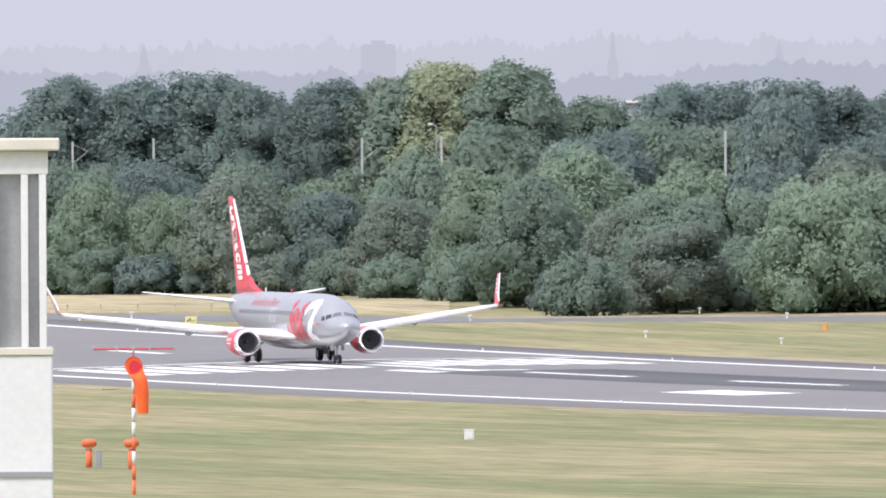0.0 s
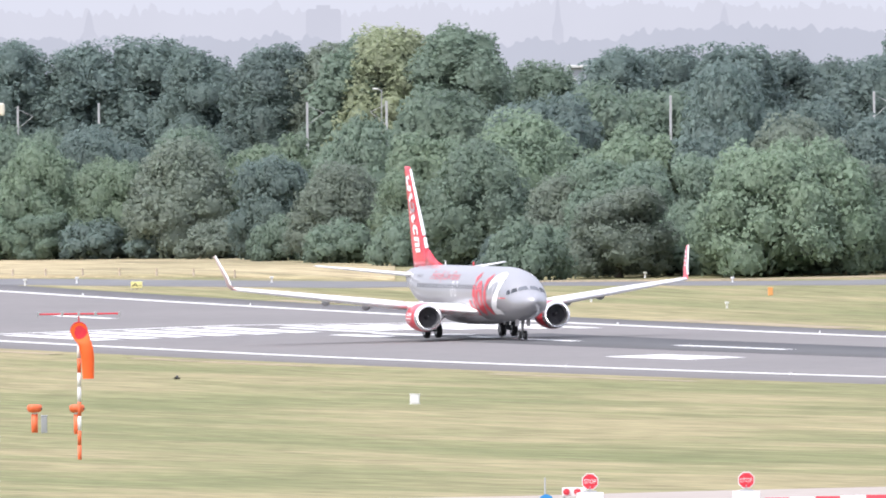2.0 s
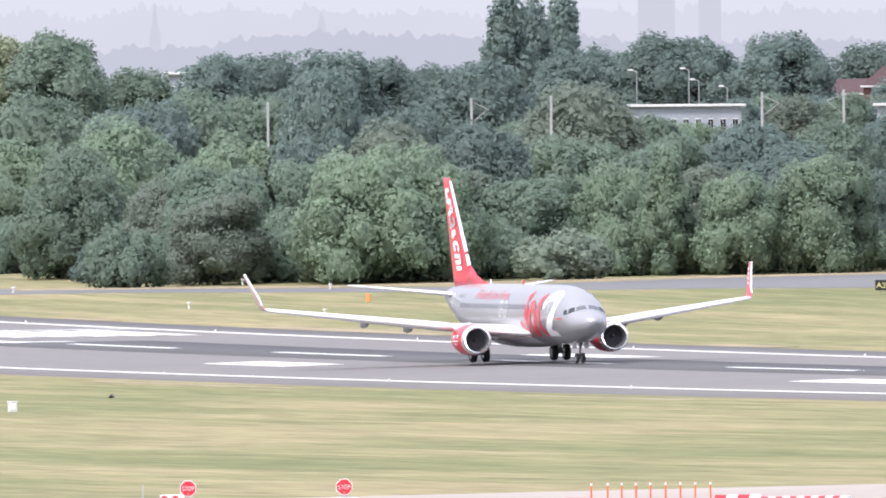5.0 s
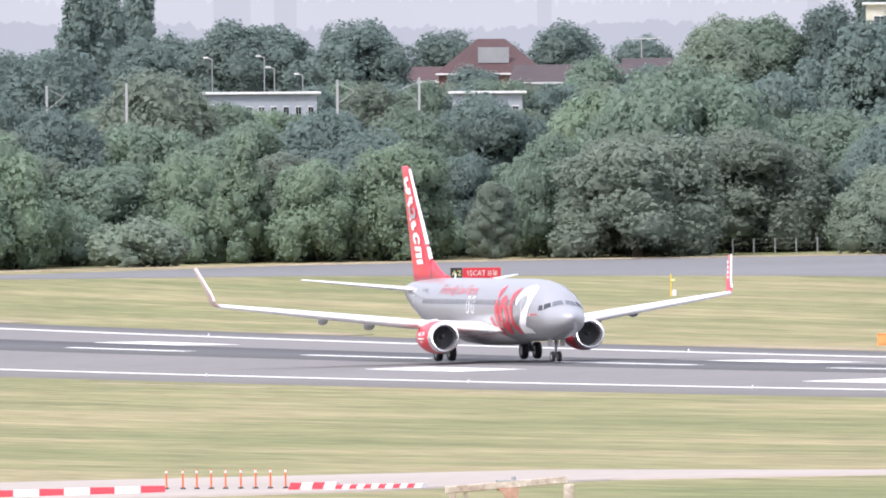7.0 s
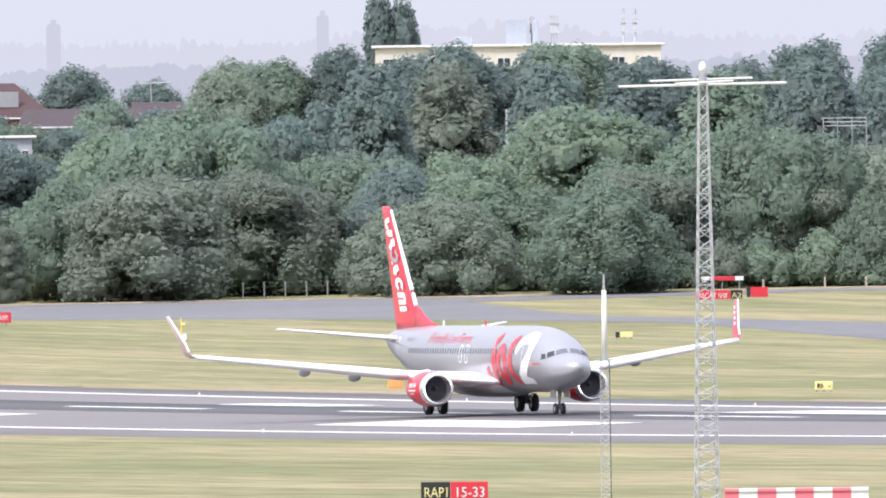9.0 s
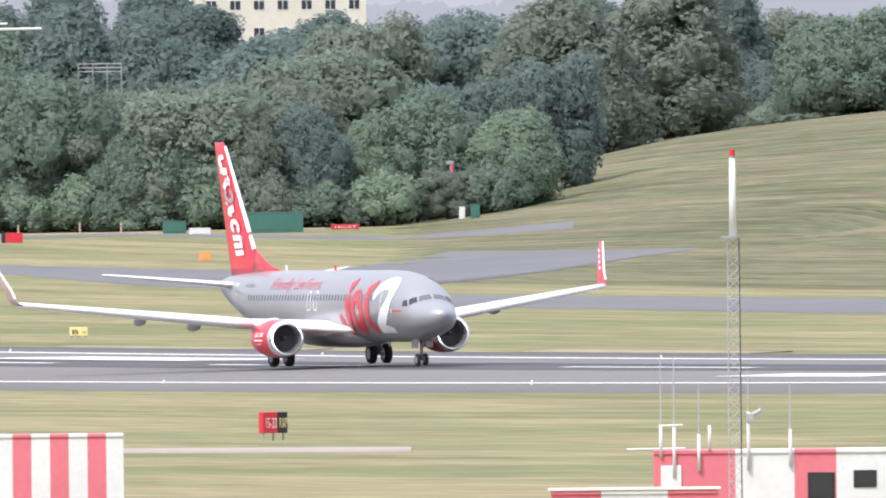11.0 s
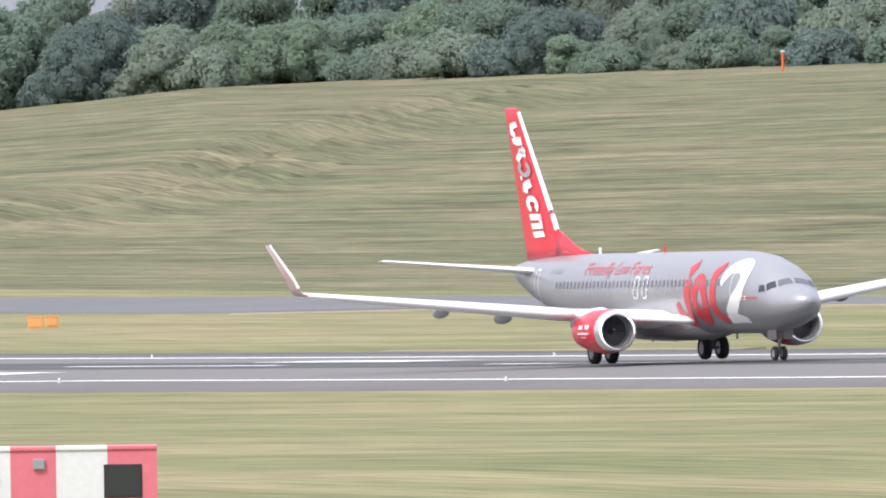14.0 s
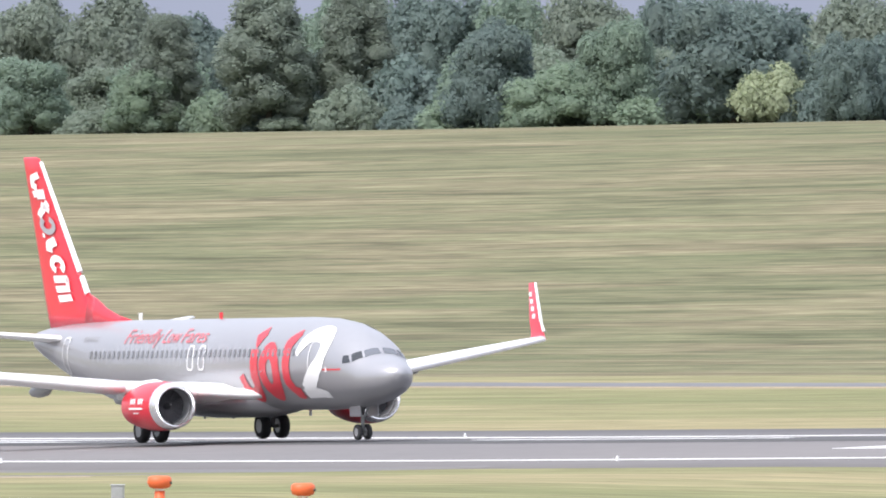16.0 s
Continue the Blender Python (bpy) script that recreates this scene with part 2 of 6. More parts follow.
def ground(x, y):
    z = plain(x, y)
    c = y - MID
    if c > FOOT and x < 0:
        th = math.degrees(math.atan2(y, -x))
        if 17.0 < th < 60:
            el = float(np.interp(th, [a for a, _ in CREST], [b for _, b in CREST]))
            yc = MID + TOP + 22
            dist = yc / math.sin(radians(th))
            zc = EYE.z + dist * math.tan(radians(el))
            rise = max(0.0, zc - plain(-dist * math.cos(radians(th)), yc))
            s = smooth(FOOT, TOP + 22, c)
            back = 1 - 0.35 * smooth(TOP + 30, TOP + 400, c)
            z += rise * s * back * (1 - smooth(30, 60, th))
            # fold where a nearer knoll stands before the farther slope
            if 19.8 < th < 21.7:
                d = c - float(np.interp(th, [19.9, 20.25, 20.54, 20.84, 21.36, 21.6], [196, 213, 229, 258, 301, 316]))
                ends = smooth(19.8, 20.3, th) * (1 - smooth(21.25, 21.7, th))
                z += ends * (1.1 * math.exp(-((d + 7) / 7) ** 2) - 1.9 * math.exp(-((d - 8) / 8) ** 2))
    return z


def at(bearing, dist):
    b = radians(bearing)
    x, y = -dist * math.cos(b), dist * math.sin(b)
    return Vector((x, y, ground(x, y)))


def lift(bearing, dist, el):
    """The place at that bearing, distance and angle of height as seen from the camera's stand."""
    b = radians(bearing)
    return Vector((-dist * math.cos(b), dist * math.sin(b), EYE.z + dist * math.tan(radians(el))))


# ---- mesh helpers ----
def obj(name, bm, material, parent=None, smooth_shade=False):
    me = bpy.data.meshes.new(name)
    bm.to_mesh(me)
    bm.free()
    for m in material if isinstance(material, (list, tuple)) else [material]:
        me.materials.append(m)
    if smooth_shade:
        me.polygons.foreach_set("use_smooth", [True] * len(me.polygons))
    ob = new(name, me)
    ob.parent = parent
    return ob


def part(name, bm, material, parent, label="", smooth_shade=False):
    ob = obj(name, bm, material, parent, smooth_shade)
    return tagged(ob, label) if label else ob


def thing(name, place, label, category, group="", turn=0.0):
    ob = new(name)
    ob.empty_display_size = 0.3
    ob.matrix_basis = Matrix.Translation(place) @ pose(0, 0, 0, 0, 0, turn)
    return tagged(ob, label, category, group)


def add_box(bm, x0, y0, z0, x1, y1, z1, bevel=0.0, m=None):
    r = bmesh.ops.create_cube(bm, size=1.0)
    t = Matrix.Translation(((x0 + x1) / 2, (y0 + y1) / 2, (z0 + z1) / 2)) @ Matrix.Diagonal((abs(x1 - x0), abs(y1 - y0), abs(z1 - z0), 1))
    bmesh.ops.transform(bm, matrix=(m or Matrix()) @ t, verts=r["verts"])
    if bevel:
        edges = list({e for v in r["verts"] for e in v.link_edges})
        bmesh.ops.bevel(bm, geom=edges, offset=bevel, segments=2, profile=0.5, affect="EDGES")
    return bm


def box(x0, y0, z0, x1, y1, z1, bevel=0.0, m=None):
    return add_box(bmesh.new(), x0, y0, z0, x1, y1, z1, bevel, m)


def add_rod(bm, a, b, r0, r1=None, sides=8):
    a, b = Vector(a), Vector(b)
    r1 = r0 if r1 is None else r1
    q = (b - a).to_track_quat("Z", "Y").to_matrix().to_4x4()
    res = bmesh.ops.create_cone(bm, cap_ends=True, segments=sides, radius1=r0, radius2=max(r1, 1e-4), depth=(b - a).length)
    bmesh.ops.transform(bm, matrix=Matrix.Translation((a + b) / 2) @ q, verts=res["verts"])
    return bm


def rod(a, b, r0, r1=None, sides=8):
    return add_rod(bmesh.new(), a, b, r0, r1, sides)


def loft(rings, closed_ends=True, bm=None):
    """A skin over rings of equal count."""
    bm = bm or bmesh.new()
    rows = [[bm.verts.new(p) for p in r] for r in rings]
    n = len(rows[0])
    for a, b in zip(rows, rows[1:]):
        for i in range(n):
            bm.faces.new((a[i], a[(i + 1) % n], b[(i + 1) % n], b[i]))
    if closed_ends:
        bm.faces.new(list(reversed(rows[0])))
        bm.faces.new(rows[-1])
    bmesh.ops.recalc_face_normals(bm, faces=bm.faces)
    return bm


def lathe(profile, axis_x=True, sides=32, closed=False):
    """Turned form about x: profile of (x, r)."""
    rings = [[(x, r * math.cos(2 * math.pi * i / sides), r * math.sin(2 * math.pi * i / sides)) for i in range(sides)] for x, r in profile]
    return loft(rings, closed)


def sheet(points_a, points_b, up, steps=None):
    """A strip of ground cover between two lines of (x, y), that follows the ground."""
    bm = bmesh.new()
    rows = []
    for (xa, ya), (xb, yb) in zip(points_a, points_b):
        k = steps or 1
        lip = bm.verts.new((xa, ya, ground(xa, ya) + up - 0.4))
        rows.append([lip] + [bm.verts.new((xa + (xb - xa) * i / k, ya + (yb - ya) * i / k, ground(xa + (xb - xa) * i / k, ya + (yb - ya) * i / k) + up)) for i in range(k + 1)])
    for a, b in zip(rows, rows[1:]):
        for i in range(len(a) - 1):
            bm.faces.new((a[i], b[i], b[i + 1], a[i + 1]))
    return bm


def lane(x0, x1, c0, c1, up, step=12.0, cuts=()):
    """A strip along the runway between two offsets from its centreline, with its edges turned down into the ground."""
    n = max(1, round(abs(x1 - x0) / step))
    xs = [x0 + (x1 - x0) * i / n for i in range(n + 1)]
    cs = sorted({c0, c1, *[c for c in cuts if c0 < c < c1]})
    bm = bmesh.new()
    rows = []
    for i, x in enumerate(xs):
        top = [bm.verts.new((x, MID + c, ground(x, MID + c) + up)) for c in cs]
        lo, hi = (bm.verts.new((x, MID + c, ground(x, MID + c) + up - 0.3)) for c in (c0, c1))
        rows.append([lo, *top, hi])
    for a, b in zip(rows, rows[1:]):
        for i in range(len(a) - 1):
            bm.faces.new((a[i], b[i], b[i + 1], a[i + 1]))
    return bm


# ---- ground, runway, taxiways ----
def build_ground():
    xs = sorted({-4800, -4200, -3600, -3000, -2700, *range(-2500, -690, 12), *range(-1906, -1640, 6), -640, -560, -400, -200, 0, 300, 900, 2000, 3400, 4800})
    ys = sorted({-4800, -3000, -1500, -700, -300, -100, 0, *range(50, 380, 20), *[MID + c for c in (CL - 32, CL - 24, -10, CL, 14, CL + 24, CL + 31)],
                 *range(464, 600, 8), *range(600, 760, 4), *range(770, 1100, 30), 1300, 1600, 2000, 2600, 3400, 4200, 4800})
    bm = bmesh.new()
    rows = [[bm.verts.new((x, y, ground(x, y) - (0.0 if -2400 < x < -700 else 0.1))) for y in ys] for x in xs]
    for a, b in zip(rows, rows[1:]):
        for i in range(len(ys) - 1):
            f = bm.faces.new((a[i], b[i], b[i + 1], a[i + 1]))
            c = f.calc_center_median()
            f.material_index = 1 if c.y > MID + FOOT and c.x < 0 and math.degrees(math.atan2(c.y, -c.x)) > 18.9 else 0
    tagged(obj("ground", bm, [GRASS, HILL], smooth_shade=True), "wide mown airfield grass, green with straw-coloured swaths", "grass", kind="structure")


build_ground()
R0, R1 = -2296, -700
CUTS = (CL - 24, -10, CL, 14, CL + 24)
tagged(obj("runway", lane(R0, R1, CL - 32, CL + 31, 0.012, cuts=CUTS), SHOULDER, smooth_shade=True), "dark grey asphalt runway shoulder strip", "runway", kind="structure")
tagged(obj("runway_surface", lane(R0, R1, CL - 25.2, CL + 25.2, 0.020, cuts=CUTS), ASPHALT, smooth_shade=True), "worn grey asphalt runway with white markings", "runway", kind="structure")
tagged(obj("runway_rubber", lane(-1696, R1, CL - 5, CL + 9, 0.026, cuts=CUTS), RUBBER, smooth_shade=True), "darker rubber-stained band along the runway's middle", "runway", kind="structure")


def marking(name, label, boxes):
    for i, (x0, x1, c0, c1) in enumerate(boxes):
        tagged(obj(name, lane(x0, x1, CL + c0, CL + c1, 0.034, step=12, cuts=CUTS), PAINT_W), label, "runway marking", group=label, kind="structure")


marking("runway_edge_line", "continuous white runway edge line", [(R0, R1, -24.8, -23.9), (R0, R1, 23.9, 24.8)])
marking("runway_centre_stripe", "white dash of the runway centreline", [(-1684 + 60 * k, -1653 + 60 * k, -0.45, 0.45) for k in range(-1, 17)] + [(-1820, -1801, -0.5, 0.5)])
marking("touchdown_stripe", "white painted touchdown-zone block on the runway",
        [(x, x + 22.5, s * 11.4 - 2.1, s * 11.4 + 2.1) for x in (-1592, -1442, -1142, -992, -842) for s in (-1, 1)])
marking("aiming_point_stripe", "large white aiming-point block on the runway", [(-1337, -1296, -16.2, -8.8), (-1337, -1296, 8.8, 16.2)])
marking("threshold_stripe", "long white piano-key threshold stripe", [(-1754, -1722, s * (3.2 + 3.1 * k) - 0.9, s * (3.2 + 3.1 * k) + 0.9) for k in range(6) for s in (-1, 1)])
marking("threshold_line", "white line across the runway before the threshold stripes", [(-1760, -1758, -23.4, 23.4)])
marking("runway_number_bar", "plain white bar of the painted runway number", [(-1710, -1695, -4.6, -3.2), (-1710, -1695, -1.4, -0.2), (-1698.5, -1695.5, -0.1, 3.2)])


# ---- the airliner (own space: nose wheel on the ground at the origin, x forward, y to port, z up) ----
NOSE = 4.2
BODY = [(0.0, 2.86, 2.74, 0.04), (0.12, 3.06, 2.46, 0.34), (0.4, 3.22, 2.18, 0.62), (0.9, 3.40, 1.94, 0.92), (1.5, 3.55, 1.76, 1.16), (1.9, 3.68, 1.67, 1.31),
        (2.5, 4.14, 1.55, 1.47), (3.1, 4.48, 1.46, 1.60), (4.0, 4.80, 1.39, 1.73), (5.2, 5.06, 1.33, 1.83), (6.8, 5.22, 1.30, 1.88), (8.6, 5.27, 1.30, 1.88), (12.0, 5.27, 1.30, 1.88),
        (24.5, 5.27, 1.30, 1.88), (26.5, 5.27, 1.40, 1.87), (29.0, 5.26, 1.78, 1.77), (31.5, 5.22, 2.32, 1.55), (34.0, 5.14, 2.95, 1.18), (36.2, 5.00, 3.55, 0.76),
        (37.6, 4.84, 3.98, 0.42), (38.1, 4.70, 4.20, 0.20)]


def body_at(s):
    ss = [b[0] for b in BODY]
    top, low, half = (float(np.interp(s, ss, [b[k] for b in BODY])) for k in (1, 2, 3))
    return top, low, half


def skin(s, phi, out=0.0):
    """A point on the fuselage: s behind the nose, phi from the top towards port (negative: starboard)."""
    top, low, half = body_at(s)
    zc, hh = (top + low) / 2, (top - low) / 2
    return Vector((NOSE - s, (half + out) * math.sin(phi), zc + (hh + out) * math.cos(phi)))


def side(s, z, out=0.02, port=False):
    top, low, half = body_at(s)
    zc, hh = (top + low) / 2, (top - low) / 2
    phi = math.acos(max(-1, min(1, (z - zc) / hh)))
    return skin(s, phi if port else -phi, out)


def stroke(points, width, place, bm=None, across=4, step=0.12):
    """A band of that width along a line of 2D points, laid on a surface by place(a, b)."""
    bm = bm or bmesh.new()
    pts = [Vector(p) for p in points]
    fine, ws = [], []
    widths = width if isinstance(width, (list, tuple)) else [width] * len(pts)
    for i, (a, b) in enumerate(zip(pts, pts[1:])):
        k = max(1, math.ceil((b - a).length / step))
        for j in range(k):
            fine.append(a.lerp(b, j / k))
            ws.append(widths[i] + (widths[i + 1] - widths[i]) * j / k)
    fine.append(pts[-1])
    ws.append(widths[-1])
    rows = []
    for i, p in enumerate(fine):
        d = (fine[min(i + 1, len(fine) - 1)] - fine[max(i - 1, 0)]).normalized()
        nrm = Vector((-d.y, d.x))
        rows.append([bm.verts.new(place(*(p + nrm * ws[i] * (j / across - 0.5)))) for j in range(across + 1)])
    for a, b in zip(rows, rows[1:]):
        for j in range(across):
            bm.faces.new((a[j], b[j], b[j + 1], a[j + 1]))
    return bm


def arc(cx, cy, rx, ry, a0, a1, n=14):
    return [(cx + rx * math.cos(radians(a0 + (a1 - a0) * i / n)), cy + ry * math.sin(radians(a0 + (a1 - a0) * i / n))) for i in range(n + 1)]


def words(text, size, place, width=None, bend=0.0):
    """Flat lettering in the built-in font, laid on a surface by place(a, b)."""
    cu = bpy.data.curves.new("lettering", "FONT")
    cu.body, cu.size, cu.resolution_u = text, size, 3
    tmp = new("lettering", cu)
    bpy.context.view_layer.update()
    me = tmp.evaluated_get(bpy.context.evaluated_depsgraph_get()).to_mesh()
    bm = bmesh.new()
    bm.from_mesh(me)
    bpy.data.objects.remove(tmp)
    bpy.data.curves.remove(cu)
    x1 = max(v.co.x for v in bm.verts)
    k = width / x1 if width else 1
    bmesh.ops.triangulate(bm, faces=bm.faces)
    if bend:
        for cut in range(1, int(size / bend) + 2):
            bmesh.ops.bisect_plane(bm, geom=[*bm.verts, *bm.edges, *bm.faces], plane_co=(0, cut * bend - 0.3, 0), plane_no=(0, 1, 0))
        bmesh.ops.triangulate(bm, faces=bm.faces)
    for v in bm.verts:
        v.co = place(v.co.x * k, v.co.y)
    return bm


def foil(root, tip, thick_r, thick_t, steps=8, n=14):
    """A wing panel between two chords: (leading x, y, z, chord)."""
    rings = []
    for i in range(steps + 1):
        u = i / steps
        lx, y, z, c = (a + (b - a) * u for a, b in zip(root, tip))
        th = thick_r + (thick_t - thick_r) * u
        ring = []
        for k in range(n):
            q = 2 * math.pi * k / n
            f = (1 - math.cos(q)) / 2
            t = th * c * (2.2 * math.sqrt(f) * (1 - f) + 0.02) * (1 if q <= math.pi else -1)
            ring.append((lx - f * c, y, z + t * (0.62 if q <= math.pi else 0.42)))
        rings.append(ring)
    return loft(rings)


def build_airliner():
    plane = thing("airliner", (0, 0, 0), "silver twin-engined jet airliner with a red tail, rolling on the runway", "airplane")
    n = 40
    ss = sorted({*[b[0] for b in BODY], *[0.03, 0.06, 0.2, 0.3, 0.65, 1.2, 2.2, 2.8, 3.5, 4.6, 6.0, 9, 15, 18, 21, 25.5, 27.7, 30.2, 32.7, 35.1, 37]})
    part("fuselage", loft([[skin(s, 2 * math.pi * i / n) for i in range(n)] for s in ss]), SILVER, plane, "silver-grey painted fuselage", True)
    belly = []
    for s, w, d in ((11.4, 0.5, 1.36), (12.4, 1.5, 1.12), (14, 2.0, 1.0), (18, 2.1, 0.98), (20.5, 1.9, 1.05), (22.2, 1.2, 1.22), (23.2, 0.4, 1.4)):
        belly.append([(NOSE - s, w * math.cos(2 * math.pi * i / 24), 1.75 + (1.75 - d) * math.sin(2 * math.pi * i / 24)) for i in range(24)])
    part("belly_fairing", loft(belly), SILVER, plane, smooth_shade=True)
    for sgn in (-1, 1):
        wing = part("wing", foil((NOSE - 12.9, sgn * 1.3, 1.95, 8.0), (NOSE - 16.2, sgn * 5.6, 2.42, 4.9), 0.14, 0.135, 6), WING_W, plane, "light grey wing", True)
        part("root_glove", foil((NOSE - 11.2, sgn * 1.35, 1.98, 6.0), (NOSE - 13.9, sgn * 3.1, 2.14, 4.4), 0.10, 0.12, 5), WING_W, wing, "light grey wing-root fairing", True)
        part("outer_wing", foil((NOSE - 16.2, sgn * 5.6, 2.42, 4.9), (NOSE - 22.0, sgn * 17.1, 3.86, 1.62), 0.15, 0.18, 10), WING_W, wing, smooth_shade=True)
        bend = [((NOSE - 22.0, 17.1, 3.86, 1.62), 0), ((NOSE - 22.3, 17.22, 3.93, 1.5), 20), ((NOSE - 22.7, 17.33, 4.2, 1.32), 50), ((NOSE - 23.1, 17.4, 4.65, 1.18), 68), ((NOSE - 24.75, 17.95, 6.33, 0.66), 72)]
        rings = []
        for (lx, y, z, c), tilt in bend:
            ring = []
            for k in range(14):
                q = 2 * math.pi * k / 14
                f = (1 - math.cos(q)) / 2
                t = 0.09 * c * (1.45 * math.sqrt(f) * (1 - f) + 0.02) * (1 if q <= math.pi else -1) * 0.55
                ring.append((lx - f * c, sgn * (y - t * math.sin(radians(tilt))), z + t * math.cos(radians(tilt))))
            rings.append(ring)
        wm = loft(rings)
        for f in wm.faces:
            f.material_index = 1 if f.normal.y * sgn > 0.2 else 0
        wl = part("winglet", wm, [PAINT_R, WINGTIP], plane, "upswept winglet, red inside, outside toned pale", True)
        edge = bmesh.new()
        for (a, b) in (((NOSE - 22.68, 17.33, 4.2), (NOSE - 23.1, 17.4, 4.65)), ((NOSE - 23.1, 17.4, 4.65), (NOSE - 24.74, 17.95, 6.33))):
            add_rod(edge, (a[0], sgn * a[1], a[2]), (b[0], sgn * b[1], b[2]), 0.075, 0.05)
        part("leading_edge", edge, WHITE, wl)
        for k in range(4):
            u = 0.14 + 0.19 * k
            c = Vector((NOSE - 23.1 - 1.64 * u - 0.55, sgn * (17.345 + 0.55 * u), 4.65 + 1.68 * u))
            part("livery_mark", box(c.x - 0.13, c.y - 0.01, c.z - 0.1, c.x + 0.13, c.y + 0.01, c.z + 0.1), MARK_W, wl)
        for yy, s0, zz, ln in ((7.6, 20.9, 2.6, 2.4), (10.4, 21.9, 2.98, 2.1), (4.0, 20.0, 2.15, 2.4)):
            rg = [[(NOSE - s0 + ln * 0.55 - ln * u, sgn * yy + 0.22 * w * math.cos(a), zz - 0.15 - 0.10 * u + 0.30 * w * math.sin(a)) for a in [2 * math.pi * i / 10 for i in range(10)]]
                  for u, w in ((0, 0.15), (0.2, 0.8), (0.55, 1.0), (0.85, 0.7), (1.0, 0.12))]
            part("flap_fairing", loft(rg), STEEL, plane, "grey flap-track fairing", True)
        part("tailplane", foil((NOSE - 32.4, sgn * 0.6, 4.44, 4.0), (NOSE - 37.1, sgn * 7.18, 5.24, 1.35), 0.10, 0.09, 8), WING_W, plane, "light grey tailplane", True)
        # engine
        cx, cy, cz = NOSE - 12.75, sgn * 4.83, 1.63
        prof = [(0.0, 0.86), (-0.05, 0.95), (-0.22, 1.01), (-0.5, 1.05)]
        eng = part("engine_nacelle", lathe([(-0.5, 1.05), (-1.0, 1.09), (-1.8, 1.10), (-2.6, 1.05), (-3.3, 0.95), (-3.9, 0.84)]), PAINT_R, plane, "red engine cowling with a polished intake lip", True)
        eng.matrix_basis = Matrix.Translation((cx, cy, cz)) @ Matrix.Diagonal((1, 1.0, 0.97, 1))
        part("intake_lip", lathe(prof[::-1] + [(0.0, 0.86), (-0.06, 0.79), (-0.25, 0.765)]), CHROME, eng, "polished metal intake lip", True)
        part("intake_duct", lathe([(-0.25, 0.765), (-0.6, 0.775), (-1.05, 0.785)]), STEEL, eng, smooth_shade=True)
        fan = lathe([(-1.02, 0.785), (-1.03, 0.02)], sides=32)
        for k in range(24):
            a = 2 * math.pi * k / 24
            add_box(fan, -0.02, 0.16, -0.045, 0.02, 0.775, 0.045, m=Matrix.Translation((-0.96, 0, 0)) @ Matrix.Rotation(a, 4, "X") @ Matrix.Rotation(0.7, 4, "Y"))
        tagged(part("fan", fan, FAN, eng), kind="stuff")
        part("spinner", lathe([(-0.62, 0.01), (-0.68, 0.07), (-0.82, 0.15), (-1.0, 0.2)], sides=20), DARK, eng, smooth_shade=True)
        sp = bmesh.new()
        add_box(sp, -0.735, 0.03, 0.02, -0.70, 0.13, 0.055, m=Matrix.Rotation(0.4, 4, "X"))
        part("spinner_mark", sp, MARK_W, eng)
        part("core_nozzle", lathe([(-3.7, 0.62), (-4.3, 0.52), (-4.9, 0.38), (-4.9, 0.2), (-5.4, 0.02)]), STEEL, eng, smooth_shade=True)
        py = [[(NOSE - 13.6 - u * 5.2, cy + w * math.cos(a), z + h * math.sin(a)) for a in [2 * math.pi * i / 10 for i in range(10)]]
              for u, w, z, h in ((0, 0.03, 2.55, 0.1), (0.25, 0.18, 2.5, 0.3), (0.6, 0.2, 2.35, 0.35), (1.0, 0.08, 2.1, 0.2))]
        part("pylon", loft(py), WING_W, plane, smooth_shade=True)

        def cowl(a, b):
            q = b / 1.1
            return (-a, sgn * 1.118 * math.cos(q), 1.118 * math.sin(q))
        for k in range(7):
            if k != 3:
                part("livery_mark", stroke([(1.15 + 0.19 * k, 0.12), (1.15 + 0.19 * k, 0.36)], 0.13, cowl, None, 2), MARK_W, eng)
        part("livery_mark", stroke([(1.1, -0.08), (2.5, -0.08)], 0.09, cowl, None, 2), MARK_W, eng)
        part("livery_mark", stroke([(1.5, -0.28), (2.1, -0.28)], 0.05, cowl, None, 2), MARK_W, eng)
        # main gear
        gx, gy = -15.6, sgn * 2.86
        gear = part("main_gear", rod((gx, gy, 0.55), (gx, gy, 2.1), 0.13, 0.16, 12), STEEL, plane, "main landing gear leg with two wheels", True)
        br = rod((gx, gy, 0.9), (gx, gy - sgn * 1.0, 1.6), 0.06)
        add_rod(br, (gx, gy - 0.5, 0.56), (gx, gy + 0.5, 0.56), 0.08)
        part("brace", br, STEEL, gear)
        for off in (-0.44, 0.44):
            wheel(gear, gx, gy + off, 0.56, 0.40)
    # nose gear
    ng = part("nose_gear", rod((0, 0, 0.34), (0.12, 0, 1.6), 0.075, 0.1, 12), STEEL, plane, "nose landing gear leg with two wheels", True)
    br = rod((0.05, 0, 0.75), (0.75, 0, 1.55), 0.045)
    add_rod(br, (0, -0.28, 0.34), (0, 0.28, 0.34), 0.05)
    part("brace", br, STEEL, ng)
    for sgn in (-1, 1):
        wheel(ng, 0, sgn * 0.22, 0.34, 0.2)
        part("gear_door", box(-0.35, sgn * 0.42 - 0.015, 1.0, 0.75, sgn * 0.42 + 0.015, 1.5, 0.01), SILVER, ng, "silver nose gear door")
    part("landing_light", lathe([(0.16, 0.01), (0.14, 0.08), (0.05, 0.1)], sides=14), STEEL, ng, "unlit taxi light").matrix_basis = Matrix.Translation((0.1, 0, 1.05))
    for sgn in (-1, 1):
        part("wing_light", lathe([(0.1, 0.01), (0.07, 0.09), (0.0, 0.1)], sides=14), LAMP, plane, "lit wing-root landing light").matrix_basis = Matrix.Translation((NOSE - 12.95, sgn * 1.95, 2.0))
